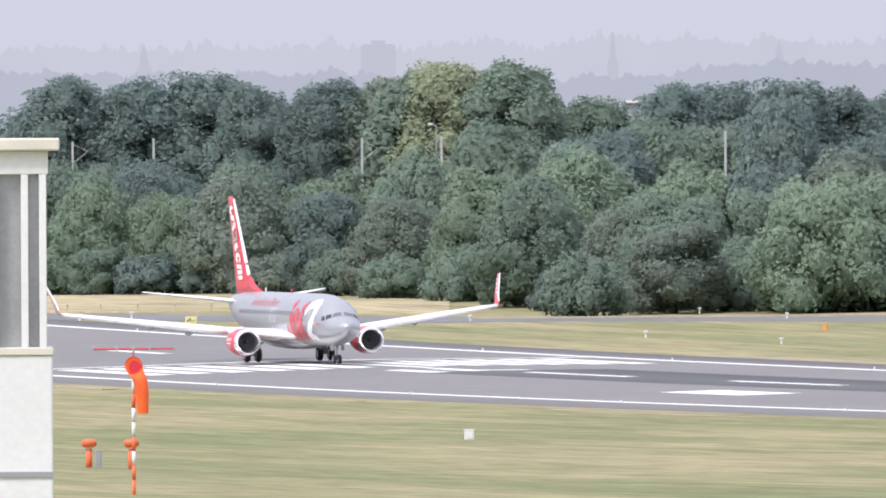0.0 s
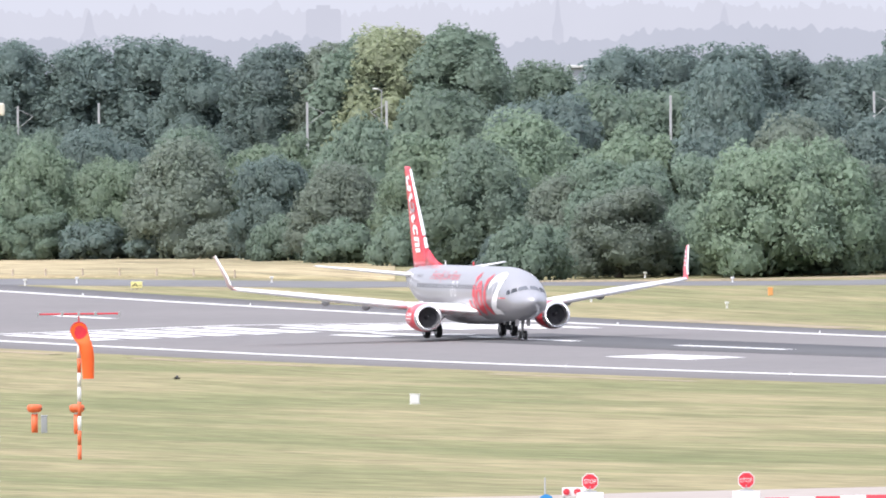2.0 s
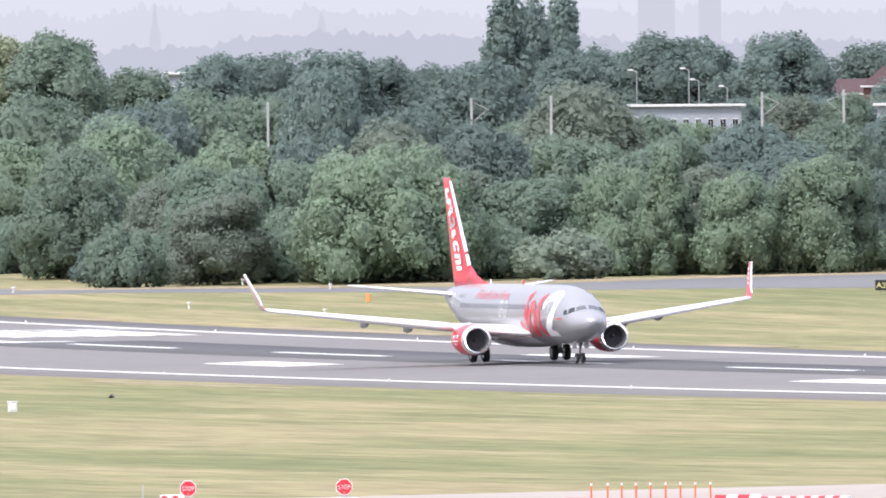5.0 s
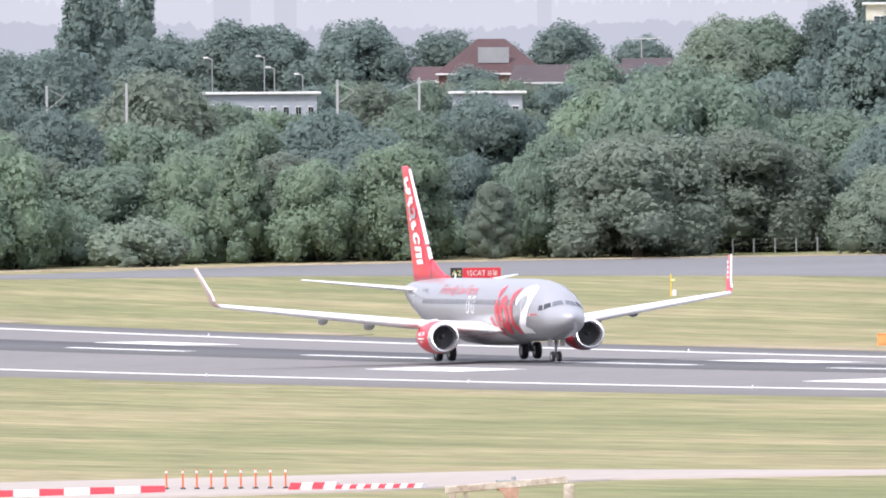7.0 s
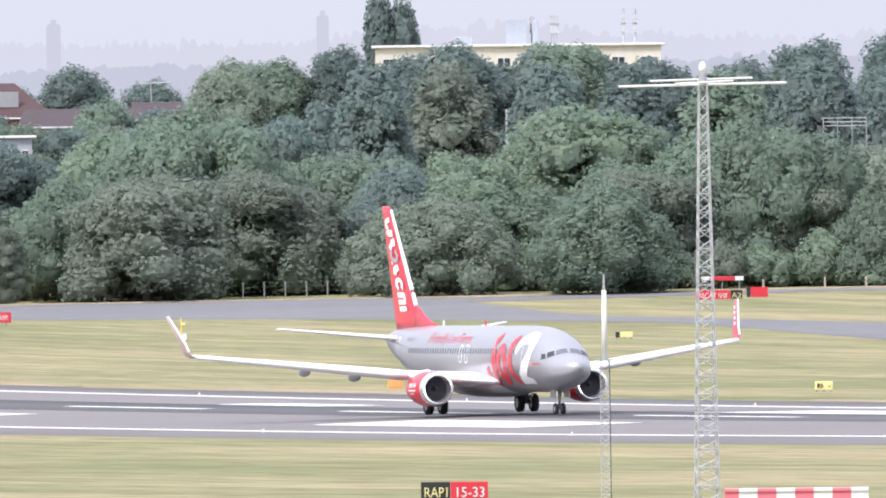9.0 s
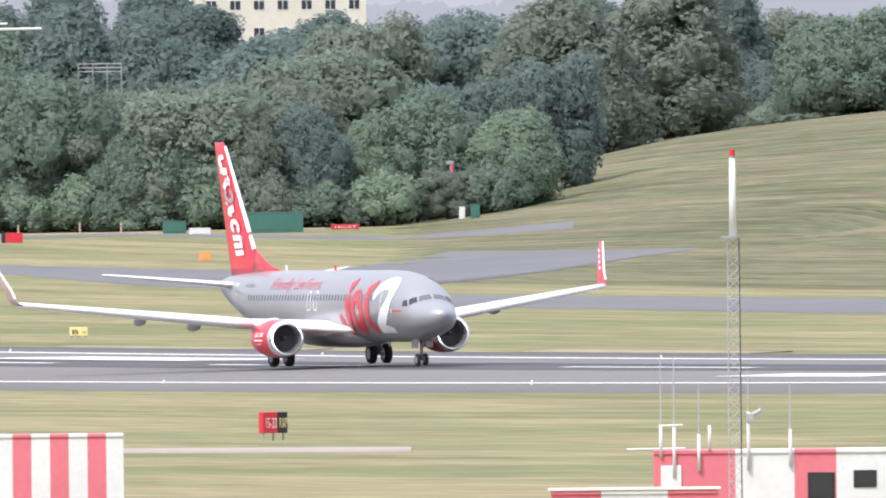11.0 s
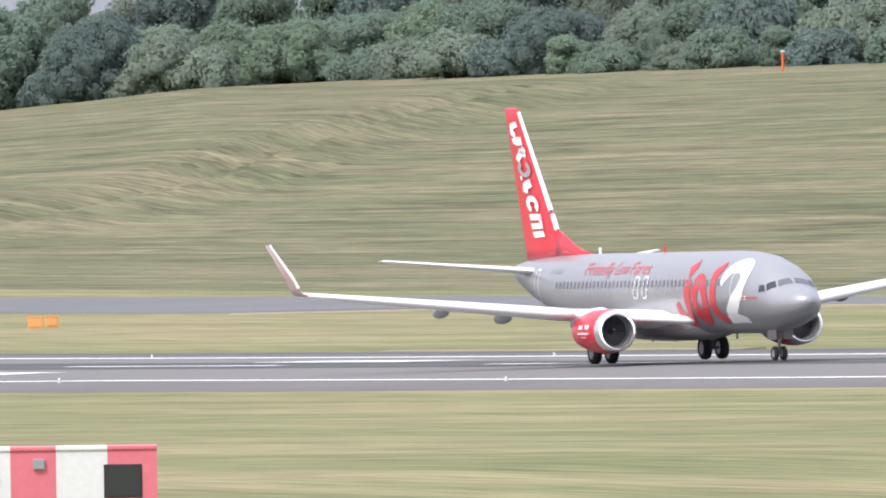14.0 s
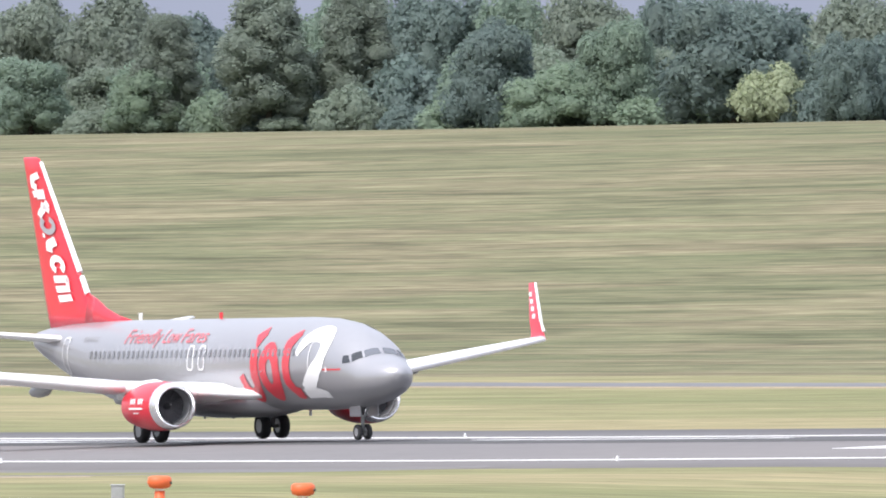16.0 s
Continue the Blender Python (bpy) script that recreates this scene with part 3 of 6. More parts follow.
    # fin with its dorsal fillet
    def rake(z):
        return 0.25 - 0.065 * (z - 8.5)
    fin = []
    for z, lead, trail, th in ((5.0, 30.3, 36.2, 0.42), (5.6, 31.35, 36.45, 0.40), (6.4, 32.05, 36.78, 0.36), (8.0, 33.4, 37.35, 0.30), (10.0, 35.1, 38.1, 0.24), (11.9, 36.7, 38.82, 0.17), (12.4, 37.2, 39.0, 0.13), (12.5, 37.6, 38.95, 0.05)):
        fin.append([(NOSE - rake(z) - lead - (trail - lead) * (1 - math.cos(q)) / 2, th * 0.5 * (1 if q <= math.pi else -1) * 2.2 * math.sqrt((1 - math.cos(q)) / 2) * (1 - (1 - math.cos(q)) / 2 * 0.98), z)
                    for q in [2 * math.pi * k / 18 for k in range(18)]])
    fn = part("fin", loft(fin), PAINT_R, plane, "tall red tail fin with white marks", True)
    ds = [[(NOSE - s, w * c, 5.05 + h * max(0, d)) for c, d in ((-1, 0), (-0.6, 0.55), (-0.15, 1), (0.15, 1), (0.6, 0.55), (1, 0))]
          for s, w, h in ((27.7, 0.08, 0.2), (29.2, 0.13, 0.42), (30.5, 0.17, 0.75), (31.6, 0.2, 1.2), (32.5, 0.2, 1.45))]
    part("dorsal_fillet", loft(ds), PAINT_R, plane, smooth_shade=True)
    le = bmesh.new()
    add_rod(le, (NOSE - 32.15 - rake(6.45), 0, 6.45), (NOSE - 32.75 - rake(7.2), 0, 7.2), 0.13, 0.12)
    add_rod(le, (NOSE - 32.95 - rake(7.4), 0, 7.4), (NOSE - 37.1 - rake(12.25), 0, 12.25), 0.13, 0.08)
    part("leading_edge", le, MARK_W, fn, "bare white leading edge")

    def on_fin(a, b):
        """a: down along the fin's mid line from its tip, b: across towards the trailing edge."""
        z = 11.7 - a * 0.84
        lead, trail = np.interp(z, [5, 6.4, 12.4], [30.3, 32.05, 37.2]), np.interp(z, [5, 6.4, 12.4], [36.2, 36.78, 39.0])
        s = lead + rake(z) + (trail - lead) * 0.43 + b * 1.25
        return Vector((NOSE - float(s), -0.5 * float(np.interp(z, [5, 12.4], [0.42, 0.15])) - 0.03, z))
    # broad abstract white marks down the fin, a grey one between them
    marks = [([(0.0, -0.3), (0.12, 0.3), (0.55, 0.42), (0.62, 0.1)], 0.3), ([(0.75, -0.05), (1.25, -0.05)], 0.62), ([(0.95, 0.2), (1.0, 0.55)], 0.3), ([(1.45, -0.5), (1.95, 0.3), (2.15, 0.5)], 0.32), ([(1.5, 0.1), (1.9, -0.45)], 0.26)]
    for p, w in (*marks, ([(3.45, -0.35), (3.62, 0.3), (4.0, 0.4)], 0.42), (arc(4.7, 0.0, 0.34, 0.45, 30, 330, 20), 0.3), ([(5.4, -0.5), (5.9, -0.42)], 0.26), ([(5.45, -0.6), (5.45, 0.6)], 0.32), ([(5.95, -0.55), (5.98, 0.62)], 0.3), ([(6.42, -0.5), (6.48, 0.65)], 0.3), ([(3.15, 0.45), (3.15, 0.62)], 0.2)):
        part("livery_mark", stroke(p, w * 1.15, on_fin), MARK_W, fn, "plain white curved mark")
    part("livery_mark", stroke(arc(2.62, 0.0, 0.36, 0.5, -150, 150), 0.3, on_fin), MARK_G, fn, "plain grey curved mark")
    # plain livery shapes on the starboard and port sides
    for port in (False, True):
        def on(a, b, port=port):
            return side(a, b, 0.02, port)
        part("livery_shape", stroke([(11.05, 3.95), (11.1, 2.6)] + arc(11.7, 2.5, 0.6, 0.5, 180, 350, 10)[1:] + [(12.45, 2.85)], [0.75, 0.8] + [0.62] * 10 + [0.5], on), MARK_R, plane, "broad red curved livery shape")
        part("livery_shape", stroke([(11.2, 4.25), (10.6, 4.72)], [0.75, 0.45], on), MARK_R, plane, "broad red curved livery shape")
        part("livery_shape", stroke(arc(9.55, 3.0, 0.68, 0.9, 0, 360, 24), 0.72, on), MARK_R, plane, "broad red curved livery shape")
        part("livery_shape", stroke([(7.0, 4.65), (7.75, 4.1), (7.85, 2.6), (7.4, 2.1), (6.85, 2.05)], [0.3, 0.75, 0.72, 0.55, 0.45], on), MARK_R, plane, "broad red curved livery shape")
        part("livery_shape", stroke([(6.75, 3.7), (6.5, 4.05)] + arc(5.4, 3.95, 1.0, 0.62, 30, 190, 14) + [(4.65, 3.3), (5.4, 2.7), (6.3, 2.12)], [0.3, 0.5] + [0.62] * 15 + [0.75, 0.85, 0.7], on), MARK_W, plane, "broad white curved livery shape")
        part("livery_shape", stroke([(6.6, 2.05), (5.2, 2.08), (4.4, 1.98)], [0.42, 0.42, 0.3], on), MARK_W, plane, "broad white curved livery shape")
        for word, start, span in (("Friendly", 0.0, 3.75), ("Low", 4.0, 1.75), ("Fares", 5.95, 2.65)):
            sg = words(word, 0.86, lambda a, b, port=port, start=start: side(16.6 + start + a if port else 25.2 - start - a, 4.27 + b, 0.028, port), span, 0.22)
            part("slogan_word", sg, SLOGAN, plane, "red slogan lettering above the windows")
        for k in range(5):
            part("registration_bar", stroke([(28.4 + 0.34 * k, 4.38), (28.4 + 0.34 * k, 4.60)], 0.2, on, None, 2), MARK_G, plane, "plain dark registration bar")
        line = stroke([(2.9, 3.05), (4.3, 3.05)], 0.07, on)
        part("small_red_mark", line, MARK_R, plane)
        part("small_white_mark", stroke([(3.95, 3.05), (4.1, 3.05)], 0.2, on, across=2), MARK_W, plane)
        for s0, s1, z0, z1 in ((16.3, 16.85, 3.12, 4.12), (17.45, 18.0, 3.12, 4.12), (4.75, 5.6, 2.6, 4.25), (31.4, 32.15, 3.0, 4.55)):
            dr = stroke([(s0 + 0.1, z0), (s0, z0 + 0.12), (s0, z1 - 0.12), (s0 + 0.1, z1), (s1 - 0.1, z1), (s1, z1 - 0.12), (s1, z0 + 0.12), (s1 - 0.1, z0), (s0 + 0.1, z0)], 0.07, on, across=2)
            part("door_outline", dr, MARK_W, plane, "thin white door outline")
        # cabin windows share one pane
        pane = None
        for k in range(50):
            s = 7.1 + 0.508 * k
            if s > 28.6:
                break
            if pane is None or s > 24.0:
                bm = bmesh.new()
                c0 = side(s, 3.8, 0.012, port)
                pts = [(0.115 * math.copysign(abs(math.cos(a)) ** 0.5, math.cos(a)), 0.17 * math.copysign(abs(math.sin(a)) ** 0.5, math.sin(a))) for a in [2 * math.pi * i / 12 for i in range(12)]]
                bm.faces.new([bm.verts.new(side(s + a, 3.8 + b, 0.024, port) - c0) for a, b in pts])
                w = part("cabin_window", bm, CABIN, plane)
                w.matrix_basis = Matrix.Translation(c0)
                if s <= 24.0:
                    pane = w
            else:
                w = pane.copy()
                scene.collection.objects.link(w)
                w.matrix_basis = Matrix.Translation(side(s, 3.8, 0.012, port))
        # flight-deck panes
        d = 1 if port else -1
        for corners in (((1.86, 3), (2.2, 4), (2.27, 30), (1.97, 37)), ((2.02, 41), (2.32, 34), (2.55, 52), (2.32, 63)), ((2.4, 66), (2.66, 56), (2.95, 62), (2.85, 75))):
            bm = bmesh.new()
            g = []
            for i in range(6):
                row = []
                for j in range(6):
                    u, v = i / 5, j / 5
                    q = [corners[k] for k in range(4)]
                    s = (1 - v) * ((1 - u) * q[0][0] + u * q[1][0]) + v * ((1 - u) * q[3][0] + u * q[2][0])
                    a = (1 - v) * ((1 - u) * q[0][1] + u * q[1][1]) + v * ((1 - u) * q[3][1] + u * q[2][1])
                    row.append(bm.verts.new(skin(s, d * radians(a), 0.015)))
                g.append(row)
            for i in range(5):
                for j in range(5):
                    bm.faces.new((g[i][j], g[i + 1][j], g[i + 1][j + 1], g[i][j + 1]))
            part("flight_deck_pane", bm, WINDSCREEN if corners[0][1] == 3 else GLASS, plane, "front windscreen pane toned pale for reflected sky" if corners[0][1] == 3 else "dark flight-deck window pane")
    for s, h in ((18.4, 0.3), (26.9, 0.32)):
        part("blade_antenna", box(NOSE - s - 0.2, -0.02, 5.25, NOSE - s + 0.1, 0.02, 5.25 + h, 0.01), WHITE if s > 20 else PAINT_R, plane)
    for s in (9.5, 17.5, 20.5):
        part("belly_antenna", box(NOSE - s - 0.12, -0.02, 0.95 if s > 12 else 1.05, NOSE - s + 0.12, 0.02, 1.4, 0.01), STEEL, plane)
    return plane


def wheel(parent, x, y, r, width):
    prof = [(-width / 2, r * 0.55), (-width / 2, r * 0.86), (-width * 0.36, r * 0.97), (0, r), (width * 0.36, r * 0.97), (width / 2, r * 0.86), (width / 2, r * 0.55)]
    w = part("wheel", lathe(prof, sides=28), TYRE, parent, "black tyre on a grey rim", True)
    w.matrix_basis = Matrix.Translation((x, y, r)) @ Matrix.Rotation(math.pi / 2, 4, "Z")
    part("rim", lathe([(-width * 0.42, 0.02), (-width * 0.40, r * 0.3), (-width * 0.46, r * 0.5), (-width * 0.46, r * 0.57), (width * 0.46, r * 0.57), (width * 0.46, r * 0.5), (width * 0.40, r * 0.3), (width * 0.42, 0.02)], sides=20), STEEL, w, smooth_shade=True)


AIRLINER = build_airliner()


# ---- trees ----
_ball = bmesh.new()
bmesh.ops.create_icosphere(_ball, subdivisions=1, radius=1.0)
BALL_V = [v.co.copy() for v in _ball.verts]
BALL_F = [tuple(v.index for v in f.verts) for f in _ball.faces]
_ball.free()


def crown_lobes(rng, kind):
    """The boughs of a crown as overlapping ellipsoids: centre, radius, how much taller than wide."""
    lobes = []

    def shell(count, height, low, girth, r0, r1, tall=1.0):
        for k in range(count):
            u = (k + rng.random()) / count
            a = k * 2.39996 + rng.uniform(-0.5, 0.5)
            wide = girth(u) * rng.uniform(0.8, 1.08)
            lobes.append((Vector((wide * math.cos(a), wide * math.sin(a), low + (height - low) * u)), rng.uniform(r0, r1), tall * rng.uniform(0.85, 1.2)))

    if kind == "round":
        shell(30, 9.9, 1.2, lambda u: 3.3 * math.sin(math.pi * min(1, 0.30 + 0.66 * u)) ** 0.7, 1.25, 2.1)
        lobes.append((Vector((0, 0, 4.8)), 3.3, 1.45))
    elif kind == "poplar":
        shell(34, 13.4, 0.8, lambda u: 1.15 * math.sin(math.pi * min(1, 0.16 + 0.8 * u)) ** 0.6, 0.6, 1.0, 1.8)
        lobes.append((Vector((0, 0, 6.6)), 1.25, 4.6))
    elif kind == "conifer":
        shell(36, 11.8, 0.7, lambda u: 2.9 * (1 - u) ** 0.55 + 0.1, 0.6, 1.35, 1.25)
        lobes.append((Vector((0, 0, 4.6)), 2.2, 2.2))
    elif kind == "tall":
        shell(40, 21.0, 2.0, lambda u: 3.3 * math.sin(math.pi * min(1, 0.26 + 0.68 * u)) ** 0.6, 1.2, 2.1, 1.25)
        lobes.append((Vector((0, 0, 10.5)), 3.0, 3.0))
    elif kind == "bush":
        shell(17, 3.5, 0.7, lambda u: 2.9 * math.sin(math.pi * min(1, 0.36 + 0.6 * u)) ** 0.6, 0.8, 1.35, 0.95)
        lobes.append((Vector((0, 0, 1.7)), 2.6, 0.7))
    elif kind == "wide":
        shell(44, 8.2, 0.9, lambda u: 6.2 * math.sin(math.pi * min(1, 0.38 + 0.58 * u)) ** 0.55, 1.1, 1.9, 1.0)
        lobes.append((Vector((0, 0, 3.8)), 5.6, 0.72))
    else:  # spreading, with several heads
        for k in range(6):
            a = k * 1.047 + rng.uniform(-0.4, 0.4)
            head = Vector((rng.uniform(1.4, 3.0) * math.cos(a), rng.uniform(1.2, 2.6) * math.sin(a), rng.uniform(5.6, 8.6)))
            for _ in range(4):
                v = Vector((rng.gauss(0, 1), rng.gauss(0, 1), rng.gauss(0.4, 0.8))).normalized()
                lobes.append((head + v * rng.uniform(0.6, 1.5), rng.uniform(1.1, 1.8), rng.uniform(0.85, 1.1)))
        shell(16, 5.2, 1.0, lambda u: 3.5, 1.2, 1.9)
        lobes.append((Vector((0, 0, 4.6)), 3.4, 1.15))
    return lobes


def crown_mesh(rng, kind):
    """A crown about 10 m wide whose lowest leaves reach the ground: sprays of small leaves over the boughs, uneven in outline."""
    verts, faces, normals = [], [], []
    lobes = crown_lobes(rng, kind)
    mid = Vector((0, 0, sum(c.z for c, _, _ in lobes) / len(lobes) - 1.0))
    seed = Vector((rng.uniform(0, 90), rng.uniform(0, 90), 0))

    def bough(v, c, r, tall):
        k = 1 + 0.34 * noise.noise(v * 1.9 + c * 1.7 + seed) + 0.16 * noise.noise(v * 6.0 + c * 3.1 + seed)
        return c + Vector((v.x, v.y, v.z * tall)) * r * k

    def soft_normal(p, v):
        return (v * 0.7 + (p - mid).normalized() * 0.6 + Vector((0, 0, 0.35))).normalized()

    for c, r, tall in lobes:
        i = len(verts)
        for v in BALL_V:
            p = bough(v, c, r * 0.83, tall)
            p.z = max(p.z, 0.05)
            verts.append(p)
            normals.append(soft_normal(p, v))
        faces += [tuple(i + q for q in f) for f in BALL_F]
        near = [(c2, r2, t2) for c2, r2, t2 in lobes if c2 is not c and (c2 - c).length < r * tall + r2 * t2]
        for _ in range(int(235 * r * r * tall ** 0.7) + 20):
            v = Vector((rng.gauss(0, 1), rng.gauss(0, 1), rng.gauss(0.1, 1))).normalized()
            p = bough(v, c, r * rng.uniform(0.83, 1.12), tall)
            if p.z < 0.1 or any(Vector((p.x - c2.x, p.y - c2.y, (p.z - c2.z) / t2)).length < r2 * 0.80 for c2, r2, t2 in near):
                continue
            soft = soft_normal(p, v)
            lie = (v * 0.9 + Vector((rng.uniform(-.9, .9), rng.uniform(-.9, .9), rng.uniform(-.5, .9)))).normalized()
            t = Matrix.Rotation(rng.uniform(0, 6.28), 3, lie) @ lie.orthogonal().normalized()
            b = lie.cross(t)
            k = rng.choice((0.09, 0.12, 0.15, 0.18, 0.21)) * rng.uniform(0.8, 1.2)
            nn = (soft * 0.8 + lie * (0.6 if lie.dot(soft) > 0 else -0.6)).normalized()
            i = len(verts)
            verts += [p - t * k - b * k * 0.7, p + t * k * 1.2, p - t * k * 0.7 + b * k * 0.9]
            normals += [nn, nn, nn]
            faces.append((i, i + 1, i + 2))
    me = bpy.data.meshes.new("crown")
    me.from_pydata(verts, [], faces)
    me.polygons.foreach_set("use_smooth", [True] * len(me.polygons))
    me.normals_split_custom_set_from_vertices(normals)
    return me


def trunk_mesh(rng, kind):
    top = {"round": 8.5, "poplar": 12, "conifer": 11, "tall": 18, "bush": 3.0, "wide": 6.5}.get(kind, 7.5)
    bm = rod((0, 0, -0.4), (0.1, 0.05, top * 0.5), 0.34, 0.24, 9)
    add_rod(bm, (0.1, 0.05, top * 0.5), (0.0, 0.1, top), 0.24, 0.05, 8)
    for k in range(6):
        a, h = k * 1.05 + rng.uniform(-.3, .3), top * rng.uniform(0.3, 0.75)
        reach = 1.0 if kind in ("poplar", "bush") else rng.uniform(1.8, 3.0)
        add_rod(bm, (0.08, 0.05, h), (reach * math.cos(a), reach * math.sin(a), h + reach * 0.8), 0.13, 0.03, 6)
    me = bpy.data.meshes.new("trunk")
    bm.to_mesh(me)
    bm.free()
    me.materials.append(BARK)
    return me


TREES = {}
_rng = random.Random(7)
for kind, variants in (("round", 4), ("spread", 4), ("poplar", 2), ("conifer", 2), ("tall", 4), ("bush", 3), ("wide", 3)):
    TREES[kind] = [(crown_mesh(_rng, kind), trunk_mesh(_rng, kind)) for _ in range(variants)]
HEIGHT = {"round": 12.0, "spread": 11.5, "poplar": 14.5, "conifer": 12.6, "tall": 23.0, "bush": 4.7, "wide": 9.6}
WIDE = {"round": 10.6, "spread": 11.0, "poplar": 3.7, "conifer": 8.6, "tall": 10.2, "bush": 8.0, "wide": 15.4}
WORDS = {0: "dense green", 1: "light green", 2: "dark green", 3: "yellow-green", 4: "grey-green", 5: "brownish green"}
FORMS = {"tall": "tall broadleaf tree", "round": "round-crowned broadleaf tree", "bush": "low broad tree", "wide": "broad leafy tree", "spread": "spreading broadleaf tree", "poplar": "tall narrow poplar", "conifer": "dark pointed conifer"}
CROWNS = {}


def tree(bearing, dist, height, width, kind="round", leaf=0, variant=None, sink=0.0, where="in the wood behind the airfield", low=False):
    if kind in ("round", "spread"):
        kind = ("bush" if width < 11 else "wide") if height < 0.72 * width else "tall" if height > 1.6 * width else kind
    v = _rng.randrange(len(TREES[kind])) if variant is None else variant % len(TREES[kind])
    key = (kind, v, leaf)
    if key not in CROWNS:
        me = TREES[kind][v][0].copy()
        me.materials.append(LEAF[leaf])
        CROWNS[key] = me
    place = at(bearing, dist) - Vector((0, 0, sink))
    t = new("bush" if low else "tree")
    k = width / WIDE[kind]
    t.matrix_basis = Matrix.Translation(place) @ pose(0, 0, 0, 0, 0, _rng.uniform(0, 360)) @ Matrix.Diagonal((k, k, height / HEIGHT[kind], 1))
    if low:
        tagged(t, f"{WORDS[leaf]} spreading leafy bush {where}", "bush", "bushes along the wood")
    else:
        tagged(t, f"{WORDS[leaf]} {FORMS[kind]} {where}", "tree", "trees of the wood")
    c, tr = new("crown", CROWNS[key]), new("trunk", TREES[kind][v][1])
    c.parent = tr.parent = t
    return t


BASE = [(12.0, 2230), (12.9, 2215), (13.4, 2190), (13.9, 2075), (14.1, 2022), (14.7, 2002), (16, 2010), (16.7, 2014), (17.5, 2000), (18.4, 1992), (19.2, 1995)]


def base(b):
    return float(np.interp(b, [q[0] for q in BASE], [q[1] for q in BASE]))


def woods():
    # front edge of the wood
    b = 12.15
    while b < 19.25:
        w = _rng.uniform(8, 13)
        tree(b, base(b) + _rng.uniform(4, 14), _rng.uniform(8.5, 12.0), w, _rng.choice(["round", "spread"]), _rng.choice([0, 0, 2, 1, 5]))
        b += math.degrees(w * 0.62 / 2000)
    # low growth along the edge
    b = 12.15
    while b < 19.25:
        w = _rng.uniform(6, 9)
        tree(b, base(b) + _rng.uniform(1, 4), _rng.uniform(3.0, 5.2), w, "spread", _rng.choice([0, 1, 2, 4, 5]), where="low at the edge of the wood", low=True)
        b += math.degrees(w * 0.66 / 2000)
    # main canopy
    b = 12.15
    while b < 19.4:
        w = _rng.uniform(10, 14)
        low = 1.03 if 15.36 < b < 16.62 else 1.0
        tree(b, base(b) + _rng.uniform(30, 55), low * _rng.uniform(12.0, 14.2), w, _rng.choice(["round", "spread"]), _rng.choice([0, 1, 2, 0, 5, 1]))
        b += math.degrees(w * 0.6 / 2000)
    # farther trees that show above it
    b = 12.1
    while b < 19.6:
        w = _rng.uniform(10, 15)
        if not 15.36 < b < 16.62:
            tree(b, base(b) + _rng.uniform(150, 260), _rng.uniform(15.5, 18.5), w * 1.25, _rng.choice(["round", "spread", "round", "conifer"]), _rng.choice([2, 0, 2, 5]))
        b += math.degrees(w * 0.66 / 2100)
    # wood behind the grass hill
    b = 18.9
    while b < 26.6:
        dist = (MID + TOP + 44) / math.sin(radians(b))
        w = _rng.uniform(5, 9)
        tree(b, dist, _rng.uniform(2.6, 4.6), w, "spread", _rng.choice([0, 1, 2, 4]), sink=0.6, where="low at the edge of the wood", low=True)
        b += math.degrees(w * 0.7 / dist)
    b = 18.9
    while b < 26.6:
        dist = (MID + TOP + 48) / math.sin(radians(b))
        w = _rng.uniform(8, 12)
        tree(b, dist + _rng.uniform(0, 8), _rng.uniform(6.5, 8.5), w, _rng.choice(["round", "spread"]), _rng.choice([0, 1, 2, 4]), sink=0.8, where="in the wood behind the grass hill")
        b += math.degrees(w * 0.62 / dist)
    b = 18.9
    while b < 26.8:
        dist = (MID + TOP + 85) / math.sin(radians(b))
        w = _rng.uniform(9, 13)
        tree(b, dist + _rng.uniform(0, 15), _rng.uniform(11, 14.5), w, _rng.choice(["round", "spread"]), _rng.choice([2, 0, 2, 5]), sink=0.8, where="in the wood behind the grass hill")
        b += math.degrees(w * 0.6 / dist)


woods()


def specimen(b0, b1, el, dist, kind, leaf):
    """A tree that stands out: its bearings from side to side, the height angle of its top, and its distance."""
    b = (b0 + b1) / 2
    if b > 18.95:
        dist = max(dist, (MID + TOP + 42) / math.sin(radians(b)))
    top = lift(b, dist, el).z
    wide = dist * radians(b1 - b0)
    where = "in the wood behind the airfield" if dist < 2150 else "among the far trees of the skyline"
    tall = top - at(b, dist).z
    wide = max(wide * (1.4 if kind == "poplar" else 1.08), tall * (0.16 if kind == "poplar" else 0.5 if 16.8 < b < 17.15 else 0.64))
    if kind != "poplar" and tall > 1.4 * wide:
        kind = "tall"
    tree(b, dist, tall, wide, kind, leaf, where=where)


specimen(13.922, 14.123, 0.240, 2260, "spread", 0)
specimen(13.727, 13.826, 0.224, 2300, "round", 0)
specimen(13.796, 13.903, 0.241, 2290, "round", 3)
specimen(14.340, 14.455, 0.184, 2240, "conifer", 2)
specimen(14.428, 14.620, 0.186, 2260, "spread", 2)
specimen(14.618, 14.744, 0.193, 2250, "conifer", 2)
specimen(14.730, 14.861, 0.175, 2260, "round", 2)
specimen(13.315, 13.445, 0.195, 2330, "spread", 2)
specimen(13.198, 13.315, 0.218, 2350, "conifer", 2)
specimen(12.985, 13.205, 0.201, 2350, "spread", 2)
specimen(13.486, 13.617, 0.202, 2300, "spread", 2)
specimen(13.603, 13.754, 0.204, 2300, "spread", 5)
specimen(12.820, 13.012, 0.209, 2350, "spread", 2)
specimen(14.139, 14.290, 0.156, 2300, "spread", 0)
specimen(15.052, 15.159, 0.309, 2420, "poplar", 2)
